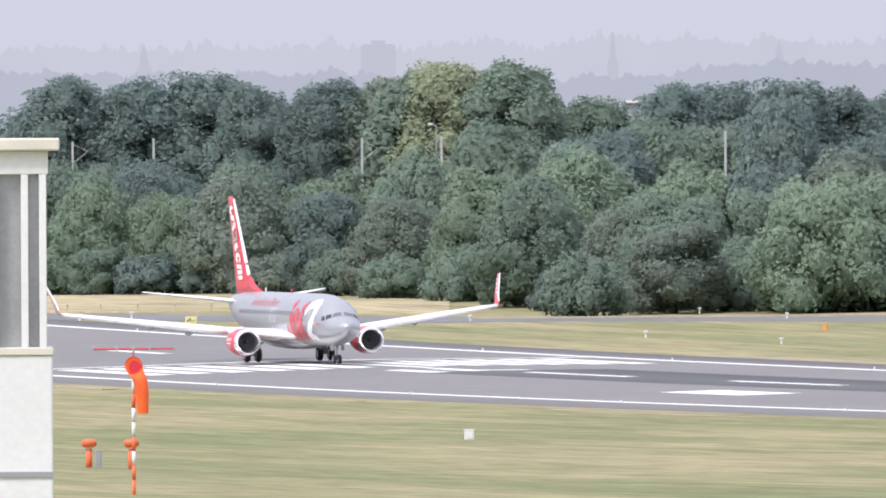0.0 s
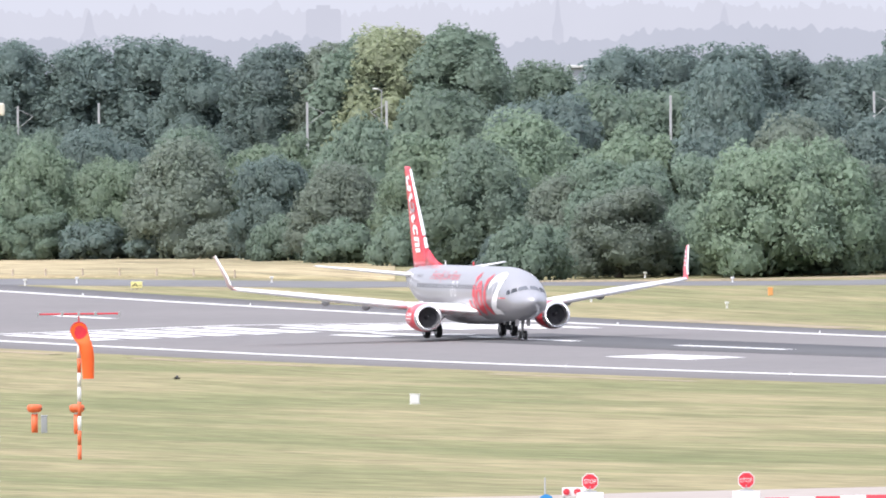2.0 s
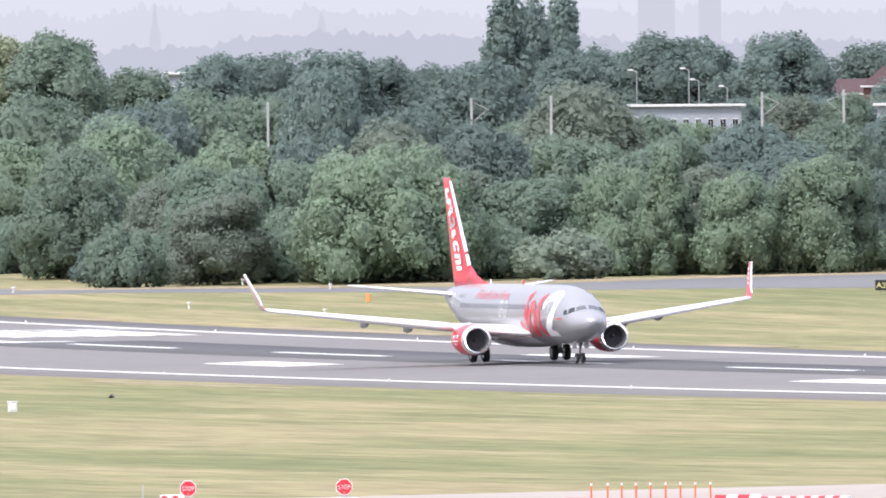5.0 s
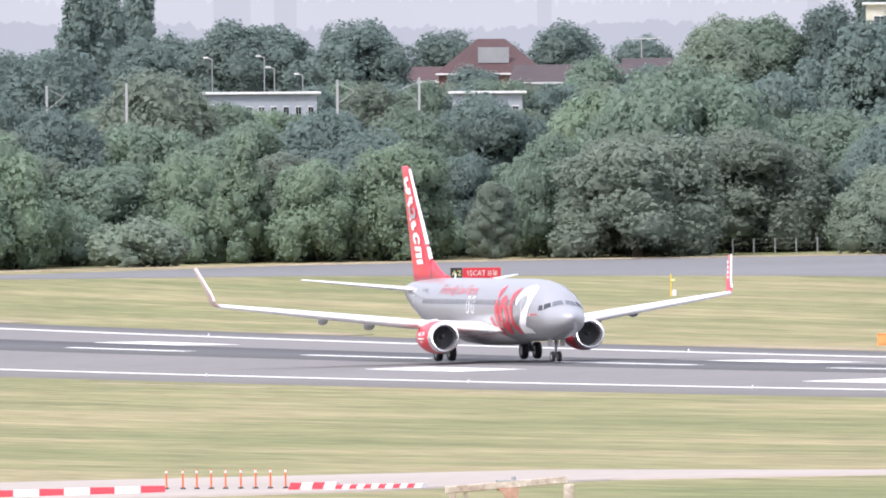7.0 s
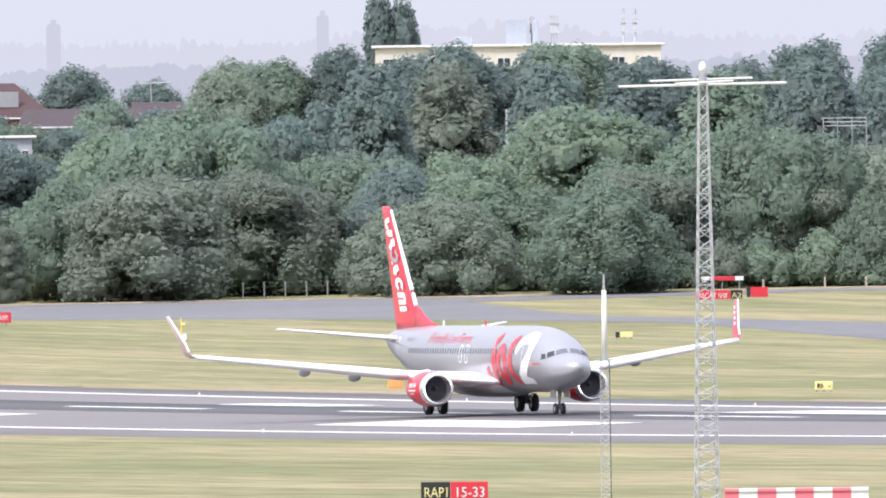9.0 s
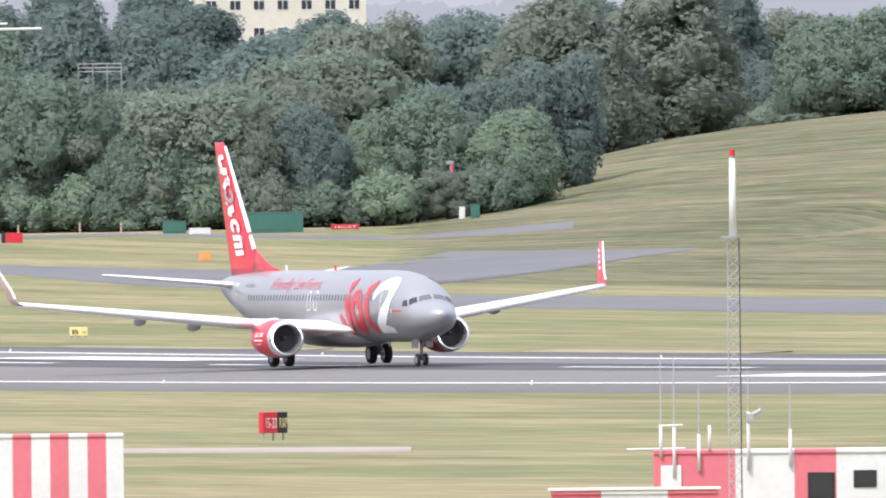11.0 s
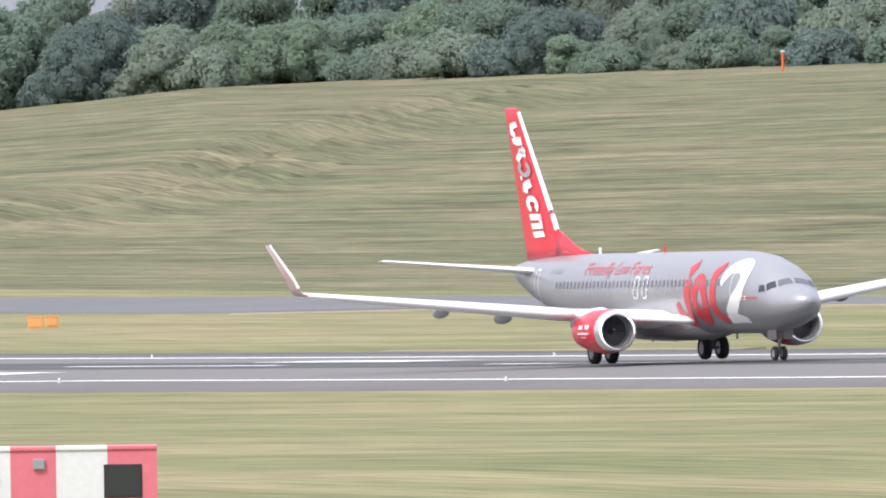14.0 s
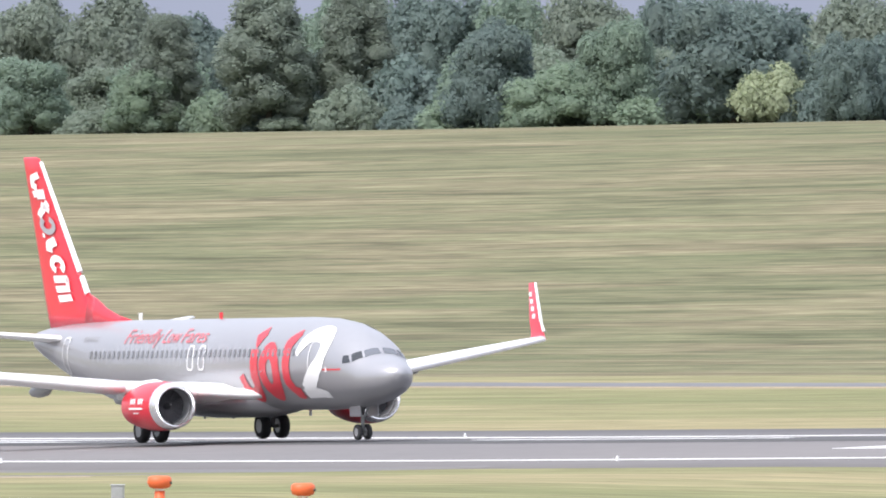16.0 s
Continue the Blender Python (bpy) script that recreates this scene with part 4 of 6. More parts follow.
specimen(15.131, 15.214, 0.304, 2430, "poplar", 2)
specimen(15.200, 15.285, 0.308, 2440, "poplar", 2)
specimen(15.130, 15.389, 0.180, 2330, "spread", 2)
specimen(15.287, 15.424, 0.190, 2400, "spread", 2)
specimen(15.427, 15.548, 0.225, 2380, "conifer", 2)
specimen(15.507, 15.651, 0.219, 2380, "spread", 2)
specimen(15.669, 15.881, 0.231, 2290, "conifer", 2)
specimen(15.899, 16.084, 0.197, 2480, "spread", 2)
specimen(16.215, 16.359, 0.211, 2480, "round", 2)
for k in range(5):
    specimen(15.36 + 0.075 * k, 15.45 + 0.075 * k, (0.012, 0.002, 0.008, -0.002, 0.006)[k], 2196, "spread", (0, 2, 1, 0, 2)[k])
for k in range(3):
    specimen(15.97 + 0.075 * k, 16.07 + 0.075 * k, (0.004, -0.004, 0.006)[k], 2205, "spread", (2, 0, 5)[k])
specimen(15.080, 15.200, 0.018, 2205, "spread", 0)
specimen(15.220, 15.350, 0.022, 2205, "spread", 2)
specimen(15.400, 15.520, 0.026, 2195, "spread", 0)
specimen(14.847, 14.984, 0.149, 2550, "spread", 2)
specimen(14.957, 15.053, 0.162, 2600, "spread", 2)
specimen(16.397, 16.555, 0.179, 2420, "spread", 2)
specimen(16.603, 16.734, 0.228, 2340, "spread", 4)
specimen(16.734, 16.844, 0.227, 2330, "conifer", 0)
specimen(16.580, 16.725, 0.205, 2325, "round", 4)
specimen(16.300, 16.420, 0.130, 2262, "spread", 0)
specimen(16.420, 16.560, 0.110, 2262, "spread", 2)
specimen(15.980, 16.130, 0.110, 2262, "spread", 2)
specimen(17.130, 17.300, 0.262, 2300, "spread", 2)
specimen(17.400, 17.560, 0.262, 2300, "spread", 0)
specimen(16.837, 17.009, 0.258, 2330, "spread", 2)
specimen(16.995, 17.132, 0.232, 2330, "spread", 2)
specimen(16.019, 16.225, 0.163, 2420, "spread", 2)
specimen(16.995, 17.052, 0.386, 2470, "poplar", 2)
specimen(17.049, 17.118, 0.371, 2470, "poplar", 2)
specimen(17.192, 17.337, 0.241, 2320, "spread", 2)
specimen(17.309, 17.488, 0.251, 2320, "spread", 2)
specimen(17.474, 17.625, 0.238, 2330, "spread", 2)
specimen(17.625, 17.790, 0.227, 2340, "spread", 2)
specimen(17.963, 18.148, 0.258, 2380, "spread", 2)
specimen(18.245, 18.348, 0.263, 2390, "round", 2)
specimen(18.182, 18.347, 0.197, 2300, "round", 2)
specimen(18.306, 18.505, 0.215, 2300, "round", 2)
specimen(17.838, 17.948, 0.210, 2420, "conifer", 2)
specimen(18.497, 18.634, 0.138, 2260, "spread", 4)
specimen(18.608, 18.784, 0.198, 2400, "spread", 2)
specimen(18.918, 19.138, 0.176, 2300, "spread", 2)
specimen(19.110, 19.330, 0.161, 2200, "spread", 0)
specimen(19.317, 19.400, 0.228, 2350, "conifer", 2)
specimen(19.578, 19.798, 0.239, 2300, "spread", 2)
specimen(19.798, 20.210, 0.168, 2130, "spread", 0)
specimen(20.155, 20.430, 0.151, 2120, "spread", 2)
specimen(14.557, 15.056, -0.049, 1999, "round", 1)
specimen(14.060, 14.287, -0.237, 1996, "spread", 0)
specimen(14.254, 14.535, -0.139, 2004, "spread", 5)
specimen(15.105, 15.380, -0.256, 1993, "spread", 4)
specimen(15.395, 15.588, -0.079, 2006, "conifer", 1)
specimen(15.546, 15.808, -0.080, 2004, "spread", 1)
specimen(15.739, 16.028, -0.058, 2002, "spread", 1)
specimen(16.124, 16.357, -0.049, 2004, "round", 0)
specimen(16.041, 16.164, -0.172, 1996, "spread", 5)
specimen(16.292, 16.608, -0.031, 2006, "spread", 5)
specimen(16.553, 16.966, -0.020, 2012, "spread", 5)
specimen(16.930, 17.363, -0.126, 1992, "spread", 4)
specimen(16.234, 16.674, -0.020, 1995, "spread", 5)
specimen(16.304, 16.868, 0.095, 2030, "spread", 0)
specimen(17.402, 17.745, -0.081, 1984, "round", 0)
specimen(17.267, 17.816, 0.132, 2050, "spread", 1)
specimen(17.719, 18.242, 0.052, 2010, "spread", 0)
specimen(18.152, 18.578, 0.065, 2000, "spread", 4)
specimen(18.456, 18.964, 0.122, 2040, "spread", 4)
specimen(20.340, 20.560, 0.129, 2000, "spread", 4)
specimen(20.615, 20.917, 0.140, 1990, "spread", 1)
specimen(21.040, 21.274, 0.108, 1960, "spread", 4)
specimen(19.818, 20.203, 0.168, 2020, "spread", 0)
specimen(25.058, 25.470, 0.209, 1708, "round", 1)
specimen(25.587, 25.793, 0.202, 1672, "spread", 3)
specimen(25.532, 25.642, 0.246, 1690, "spread", 4)
specimen(24.438, 24.562, 0.079, 1765, "spread", 4)
specimen(24.061, 24.267, 0.210, 1800, "spread", 1)
specimen(23.786, 23.992, 0.239, 1800, "spread", 0)
specimen(24.350, 24.584, 0.395, 1830, "spread", 5)
specimen(24.584, 24.776, 0.401, 1840, "spread", 5)
specimen(24.886, 25.134, 0.345, 1780, "spread", 2)
specimen(25.202, 25.436, 0.357, 1750, "spread", 0)
specimen(25.409, 25.794, 0.411, 1740, "spread", 2)
specimen(24.130, 24.309, 0.334, 1860, "round", 5)
specimen(25.793, 25.969, 0.300, 1690, "spread", 2)


# ---- far distance: skyline, its haze painted as glow ----
# surfaces that give off the haze's colour themselves, with slight mottling
def haze_glow_mat(name, color):
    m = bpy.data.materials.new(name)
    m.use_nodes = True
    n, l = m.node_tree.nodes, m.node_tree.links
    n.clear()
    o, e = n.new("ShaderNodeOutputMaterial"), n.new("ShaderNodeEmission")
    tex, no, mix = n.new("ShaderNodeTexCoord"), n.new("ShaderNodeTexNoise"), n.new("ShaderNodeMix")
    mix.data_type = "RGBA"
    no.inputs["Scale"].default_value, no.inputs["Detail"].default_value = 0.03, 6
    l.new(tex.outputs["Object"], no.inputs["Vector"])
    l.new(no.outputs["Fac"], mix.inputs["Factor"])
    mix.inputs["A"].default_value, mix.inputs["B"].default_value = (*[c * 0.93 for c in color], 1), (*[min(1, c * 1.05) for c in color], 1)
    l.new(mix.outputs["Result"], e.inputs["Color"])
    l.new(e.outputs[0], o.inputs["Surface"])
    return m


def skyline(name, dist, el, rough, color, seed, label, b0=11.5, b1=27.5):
    """A far ridge of treetops, a sheet that glows in the haze's colour."""
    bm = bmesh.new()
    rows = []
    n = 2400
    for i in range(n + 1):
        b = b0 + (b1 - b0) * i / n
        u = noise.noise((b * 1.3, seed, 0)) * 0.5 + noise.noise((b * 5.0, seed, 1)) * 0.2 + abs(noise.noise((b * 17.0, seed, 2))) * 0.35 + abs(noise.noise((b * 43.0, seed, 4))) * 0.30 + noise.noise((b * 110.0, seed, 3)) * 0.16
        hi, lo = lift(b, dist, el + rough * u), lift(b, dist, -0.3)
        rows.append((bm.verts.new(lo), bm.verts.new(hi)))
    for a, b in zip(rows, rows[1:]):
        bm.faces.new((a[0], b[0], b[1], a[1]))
    tagged(obj(name, bm, haze_glow_mat(name, color), smooth_shade=False), label, "backdrop", kind="structure")


skyline("backdrop", 4700, 0.262, 0.12, (0.49, 0.505, 0.575), 3.1, "palest line of distant treetops against the sky, glowing in painted haze")
skyline("backdrop_near", 4400, 0.20, 0.07, (0.405, 0.425, 0.495), 8.7, "grey-blue line of distant treetops, glowing in painted haze")
skyline("backdrop_hill", 4300, 0.40, 0.06, (0.30, 0.33, 0.43), 5.2, "wooded hill far off, glowing in blue-grey painted haze", 23.2, 27.5)
# far walls glow in haze colour though they are no lamps
HAZE_GLOW = haze_glow_mat("haze_glow_building", (0.445, 0.46, 0.53))


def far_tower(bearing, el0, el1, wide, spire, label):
    """A building so far off that only its outline shows, in a painted haze glow."""
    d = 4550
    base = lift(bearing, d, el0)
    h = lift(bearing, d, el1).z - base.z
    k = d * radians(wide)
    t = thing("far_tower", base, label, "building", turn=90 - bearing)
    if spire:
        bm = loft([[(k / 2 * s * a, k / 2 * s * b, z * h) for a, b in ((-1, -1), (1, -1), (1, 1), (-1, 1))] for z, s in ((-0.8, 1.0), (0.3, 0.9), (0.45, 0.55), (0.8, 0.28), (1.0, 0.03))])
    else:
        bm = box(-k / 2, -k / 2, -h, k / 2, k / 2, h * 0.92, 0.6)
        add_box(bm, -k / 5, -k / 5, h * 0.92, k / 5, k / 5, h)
    part("wall", bm, HAZE_GLOW, t)


far_tower(14.25, 0.19, 0.305, 0.030, True, "church spire in painted haze glow")
far_tower(14.655, 0.19, 0.28, 0.045, True, "pointed roof in painted haze glow")
far_tower(13.68, 0.17, 0.285, 0.085, False, "rounded block in painted haze glow")
far_tower(13.11, 0.18, 0.278, 0.05, True, "stepped tower in painted haze glow")
far_tower(15.60, 0.16, 0.36, 0.055, False, "pale tower block in painted haze glow")
far_tower(15.47, 0.16, 0.33, 0.09, False, "wide tower block in painted haze glow")
far_tower(16.885, 0.2, 0.34, 0.03, False, "slim tower in painted haze glow")
far_tower(16.23, 0.2, 0.325, 0.035, False, "tower in painted haze glow")
far_tower(18.45, 0.2, 0.40, 0.05, False, "tall tower in painted haze glow")


# ---- buildings behind the wood ----
def flat_roofed(bearing, dist, b0, b1, el_top, depth, wall, label, rows=1, cols=8, top=()):
    base = at(bearing, dist)
    h = lift(bearing, dist, el_top).z - base.z
    w = dist * radians(b1 - b0)
    t = thing("building", base, label, "building", turn=90 - bearing)
    part("wall", box(-w / 2, -depth / 2, -1, w / 2, depth / 2, h - 0.25), wall, t)
    part("roof", box(-w / 2 - 0.4, -depth / 2 - 0.4, h - 0.25, w / 2 + 0.4, depth / 2 + 0.4, h, 0.04), WHITE, t, "pale flat roof edge")
    for r in range(rows):
        for c in range(cols):
            x = -w / 2 + w * (c + 0.5) / cols
            z = h - 1.9 - 2.8 * r
            win = part("window", box(x - w / cols * 0.24, -depth / 2 - 0.03, z - 0.55, x + w / cols * 0.24, -depth / 2 + 0.05, z + 0.55), WHITE, t)
            for q in (-1, 1):
                part("pane", box(x + q * w / cols * 0.115 - w / cols * 0.1, -depth / 2 - 0.05, z - 0.46, x + q * w / cols * 0.115 + w / cols * 0.1, -depth / 2 - 0.01, z + 0.46), GLASS, win)
    for x0, x1, hh in top:
        part("roof_block", box(x0 * w - w / 2, -2, h, x1 * w - w / 2, 2, h + hh, 0.05), RENDERED, t, "roof-top plant block")
    return t, w, h, depth


flat_roofed(15.54, 2215, 15.405, 15.675, 0.047, 8, RENDERED, "long low pale grey building with a flat roof behind the trees", 1, 9)
flat_roofed(15.21, 2230, 15.13, 15.32, 0.032, 8, RENDERED, "low pale grey flat-roofed building among the trees", 1, 7)
flat_roofed(16.09, 2220, 16.005, 16.175, 0.045, 7, RENDERED, "low pale grey annexe with small windows before red roofs", 1, 5)
b1_, w1_, h1_, d1_ = flat_roofed(17.36, 2420, 17.014, 17.708, 0.253, 12, CREAM, "long cream block of flats with a flat roof", 3, 10, ((0.46, 0.53, 2.6), (0.55, 0.57, 2.4), (0.28, 0.34, 0.8)))
for x in (0.62, 0.635, 0.87, 0.91, 0.55):
    mast = rod(((x - 0.5) * w1_, 0, h1_), ((x - 0.5) * w1_, 0, h1_ + (3.5 if x > 0.8 else 2.8)), 0.12)
    for k in (1.6, 2.4):
        add_box(mast, (x - 0.5) * w1_ - 0.25, -0.3, h1_ + k - 0.5, (x - 0.5) * w1_ + 0.25, -0.1, h1_ + k + 0.5)
    part("roof_mast", mast, GALV, b1_, "roof antenna mast")
flat_roofed(18.57, 2430, 18.338, 18.80, 0.248, 12, CREAM, "cream block of flats with rows of windows", 4, 8, ((0.58, 0.69, 3.0),))
flat_roofed(14.30, 2330, 14.28, 14.318, 0.135, 4, RENDERED, "small white framed roof house over the trees", 1, 2)


def gabled(bearing, dist, b0, b1, el_eave, el_ridge, roof, label, hip=0.35, skylight=False):
    base = at(bearing, dist)
    ez, rz = lift(bearing, dist, el_eave).z - base.z, lift(bearing, dist, el_ridge).z - base.z
    w, dp = dist * radians(b1 - b0), 9.0
    t = thing("house", base, label, "house", turn=90 - bearing)
    part("wall", box(-w / 2 + 0.3, -dp / 2 + 0.3, -1, w / 2 - 0.3, dp / 2 - 0.3, ez), BRICK, t, "red brick wall")
    i = w * hip / 2
    bm = bmesh.new()
    v = [bm.verts.new(p) for p in ((-w / 2, -dp / 2, ez), (w / 2, -dp / 2, ez), (w / 2, dp / 2, ez), (-w / 2, dp / 2, ez), (-w / 2 + i, 0, rz), (w / 2 - i, 0, rz))]
    for f in ((0, 1, 5, 4), (2, 3, 4, 5), (1, 2, 5), (3, 0, 4), (3, 2, 1, 0)):
        bm.faces.new([v[k] for k in f])
    part("roof", bm, roof, t, "tiled roof", False)
    if skylight:
        part("skylight", box(-w * 0.12, -dp / 2 + 1.2, ez + (rz - ez) * 0.3, w * 0.16, -dp / 2 + 1.4, ez + (rz - ez) * 0.75), STEEL, t, "pale roof panel")
    part("gutter", box(-w / 2, -dp / 2 - 0.12, ez - 0.15, w / 2, -dp / 2, ez + 0.02), WHITE, t)
    for k in range(max(2, int(w / 4))):
        x = -w / 2 + w * (k + 0.5) / max(2, int(w / 4))
        part("window", box(x - 0.7, -dp / 2 + 0.22, ez - 1.7, x + 0.7, -dp / 2 + 0.32, ez - 0.5), GLASS, t)
    return t


gabled(16.10, 2300, 15.985, 16.255, 0.088, 0.172, TILE, "large house with a steep red tiled roof", 0.75, True)
gabled(16.30, 2270, 16.14, 16.46, 0.065, 0.108, SLATE, "long low house with a brown tiled roof", 0.1)
gabled(16.48, 2290, 16.42, 16.55, 0.072, 0.122, SLATE, "house end with a white-trimmed brown roof", 0.05)
gabled(15.93, 2330, 15.85, 16.02, 0.07, 0.105, TILE, "house with a red tiled roof among trees", 0.3)
gabled(17.62, 2075, 17.56, 17.67, -0.075, -0.05, BRICK, "low red brick outbuilding among the bushes", 0.1)


# bushes before the houses
for k in range(15):
    b = 15.66 + 0.066 * k
    specimen(b - 0.1, b + 0.1, (0.066, 0.078, 0.072)[k % 3], 2244 + (k * 7) % 12, "spread", (2, 0, 5)[k % 3])

# ---- railway masts, lamps and frames at the wood's back ----
def mast(bearing, el, dist=2140, wire=0):
    base = at(bearing, dist)
    h = lift(bearing, dist, el).z - base.z
    t = thing("railway_mast", base, "slim pale grey railway mast above the trees", "mast", "railway masts", turn=90 - bearing)
    part("post", box(-0.11, -0.11, -0.5, 0.11, 0.11, h, 0.02), GALV, t)
    if wire:
        bm = rod((0, 0, h - 0.3), (wire * 1.5, 0, h - 1.0), 0.025)
        add_rod(bm, (0, 0, h - 2.2), (wire * 1.5, 0, h - 1.0), 0.025)
        part("cantilever", bm, GALV, t)


for b, e, w in ((15.018, 0.066, 1), (15.212, 0.070, 0), (15.725, 0.075, 1), (15.924, 0.079, -1), (12.935, 0.044, 1), (13.132, 0.050, 0), (13.639, 0.049, 1), (13.832, 0.051, -1),
                (14.523, 0.060, 0), (20.668, 0.123, 0), (17.156, 0.091, 0), (17.33, 0.095, 0)):
    mast(b, e, 2262 if b > 17 else base(b) + 80, w)


def street_lamp(bearing, el, dist=2260):
    base = at(bearing, dist)
    h = lift(bearing, dist, el).z - base.z
    t = thing("street_lamp", base, "tall grey street lamp with a bent arm", "street lamp", "street lamps behind the wood", turn=90 - bearing)
    part("pole", rod((0, 0, -0.5), (0, 0, h), 0.09, 0.06), STEEL, t)
    part("arm", rod((0, 0, h - 0.05), (-0.5, 0, h + 0.12), 0.05), STEEL, t)
    part("head", box(-0.85, -0.12, h + 0.04, -0.35, 0.12, h + 0.2, 0.04), WHITE, t, "pale lamp head")


for b, e in ((15.083, 0.118), (15.421, 0.128), (15.548, 0.131), (15.572, 0.104), (15.641, 0.087), (13.820, 0.078)):
    street_lamp(b, e, 2260 if b > 15 else 2280)


def rail_frame(b0, b1, el, dist, label):
    b = (b0 + b1) / 2
    base = at(b, dist)
    h = lift(b, dist, el).z - base.z
    w = dist * radians(b1 - b0)
    t = thing("rail_frame", base, label, "frame", turn=90 - b)
    for k in range(4):
        x = -w / 2 + w * k / 3
        part("post", rod((x, 0, -0.5), (x, 0, h), 0.045), STEEL, t)
    for z in (h, h - 0.35, h - 0.7):
        part("rail", rod((-w / 2, 0, z), (w / 2, 0, z), 0.035), GALV, t)


rail_frame(21.439, 21.583, 0.106, 2150, "white railing frame among the far trees")
rail_frame(18.10, 18.205, 0.065, 2120, "pale gantry frame among the far trees")
ra = thing("roof_aerial", at(16.466, 2400), "thin roof aerial with one cross bar over the houses", "antenna", turn=90 - 16.466)
part("post", rod((0, 0, 0), (0, 0, lift(16.466, 2400, 0.172).z - at(16.466, 2400).z), 0.07), STEEL, ra)
part("cross_bar", rod((-1.3, 0, lift(16.466, 2400, 0.168).z - at(16.466, 2400).z), (2.1, 0, lift(16.466, 2400, 0.170).z - at(16.466, 2400).z), 0.06), GALV, ra)

# ---- taxiways, soil edges, long dry grass ----
def cover(name, near, far, up, material, label, category):
    """Ground cover between a near and a far edge, each a line of (bearing, distance)."""
    n = 60
    def line(q):
        bs = np.linspace(q[0][0], q[-1][0], n)
        ds = np.interp(bs, [a for a, _ in q], [d for _, d in q])
        return [(-d * math.cos(radians(b)), d * math.sin(radians(b))) for b, d in zip(bs, ds)]
    tagged(obj(name, sheet(line(near), line(far), up, 8), material, smooth_shade=True), label, category, kind="structure")


cover("taxiway", [(12.4, 2028), (12.9, 2024), (13.72, 1982), (14.13, 1978), (14.96, 1952), (15.6, 1943), (16.1, 1928), (16.8, 1903), (17.2, 1880), (17.75, 1846), (18.25, 1740), (18.9, 1660)],
      [(12.4, 2062), (12.9, 2050), (13.72, 2010), (14.13, 1992), (14.96, 1972), (15.6, 1988), (16.1, 1990), (16.8, 1994), (17.15, 1982), (17.5, 1890), (18.25, 1822), (18.9, 1770)], 0.04, TAXI, "grey asphalt taxiway before the wood", "taxiway")
cover("taxiway_branch", [(17.15, 1960), (18.2, 1975), (19.3, 1900)], [(17.15, 1981), (18.2, 1984), (19.3, 1925)], 0.04, TAXI, "narrow far taxiway strip", "taxiway")
cover("taxiway_apron", [(18.7, 1690), (19.0, 1720), (19.45, 1790), (19.6, 1800)], [(18.7, 1790), (19.0, 1860), (19.45, 1815), (19.6, 1803)], 0.04, TAXI, "end of a grey taxiway below the hill", "taxiway")
cover("taxiway_far", [(18.6, 1640), (20.0, 1515), (20.53, 1477), (21.21, 1462), (22.2, 1412), (23.8, 1342), (25.46, 1242), (26.5, 1180)], [(18.6, 1690), (20.0, 1590), (20.53, 1560), (21.21, 1522), (22.2, 1450), (23.8, 1364), (25.46, 1262), (26.5, 1200)], 0.04, TAXI, "grey asphalt taxiway at the foot of the hill", "taxiway")
cover("taxiway_edge", [(20.6, 1466), (21.21, 1453), (22.2, 1405), (23.8, 1336), (25.46, 1237), (26.5, 1176)], [(20.6, 1471), (21.21, 1458), (22.2, 1409), (23.8, 1340), (25.46, 1240), (26.5, 1179)], 0.05, SOIL, "pale dry edge along the far taxiway", "soil")
cover("dry_meadow", [(12.2, 2068), (12.9, 2056), (13.4, 2040), (13.85, 2012)], [(12.2, 2240), (12.9, 2225), (13.4, 2200), (13.85, 2085)], 0.1, MEADOW, "tall straw-coloured dry grass along the wood", "grass")
cover("soil_edge", [(13.9, 1995), (14.7, 1982), (16.0, 1992), (17.3, 1984), (18.7, 1985)], [(13.9, 1998), (14.7, 1985), (16.0, 1995), (17.3, 1987), (18.7, 1988)], 0.12, SOIL, "pale soil edge along the taxiway", "soil")
cover("road", [(13.6, 1030), (14.36, 1044), (15.0, 1040), (15.8, 1042), (16.4, 1054), (17.1, 1043), (18.0, 1035), (18.9, 1000)], [(13.6, 1112), (14.15, 1104), (14.56, 1104), (15.11, 1100), (16.25, 1090), (17.05, 1058), (18.0, 1046), (18.9, 1012)], 0.06, CONCRETE, "dusty pinkish concrete perimeter road", "road")


def verge(x0, x1, c, wide, seed):
    """Scuffed bare soil along the grass edge."""
    rng = random.Random(seed)
    x = x0
    while x < x1:
        ln = rng.uniform(8, 60)
        tagged(obj("soil_patch", lane(x, x + ln, c, c + wide * rng.uniform(0.4, 1.0), 0.03), SOIL), "bare straw-coloured soil patch beside the runway", "soil", "soil patches", kind="structure")
        x += ln + rng.uniform(15, 90)


cover("runway_exit", [(23.15, 982), (23.3, 963), (23.57, 955), (24.03, 940), (24.6, 929), (25.0, 922)], [(23.15, 989), (23.3, 983), (23.57, 973), (24.03, 955), (24.6, 935), (25.0, 925)], 0.03, SHOULDER, "grey asphalt runway turn-off corner", "runway")
cover("dry_strip", [(22.2, 988), (22.8, 982), (23.434, 978)], [(22.2, 993), (22.8, 990), (23.434, 983)], 0.05, MEADOW, "strip of long pale grass beside the turn-off", "grass")
cover("soil_strip", [(23.2, 958), (23.57, 950), (24.03, 936)], [(23.2, 962), (23.57, 954), (24.03, 939)], 0.04, SOIL, "pale soil line along the turn-off", "soil")


verge(-1880, -1150, CL + 31.5, 3.0, 4)
verge(-1700, -1150, CL - 36, 2.0, 9)


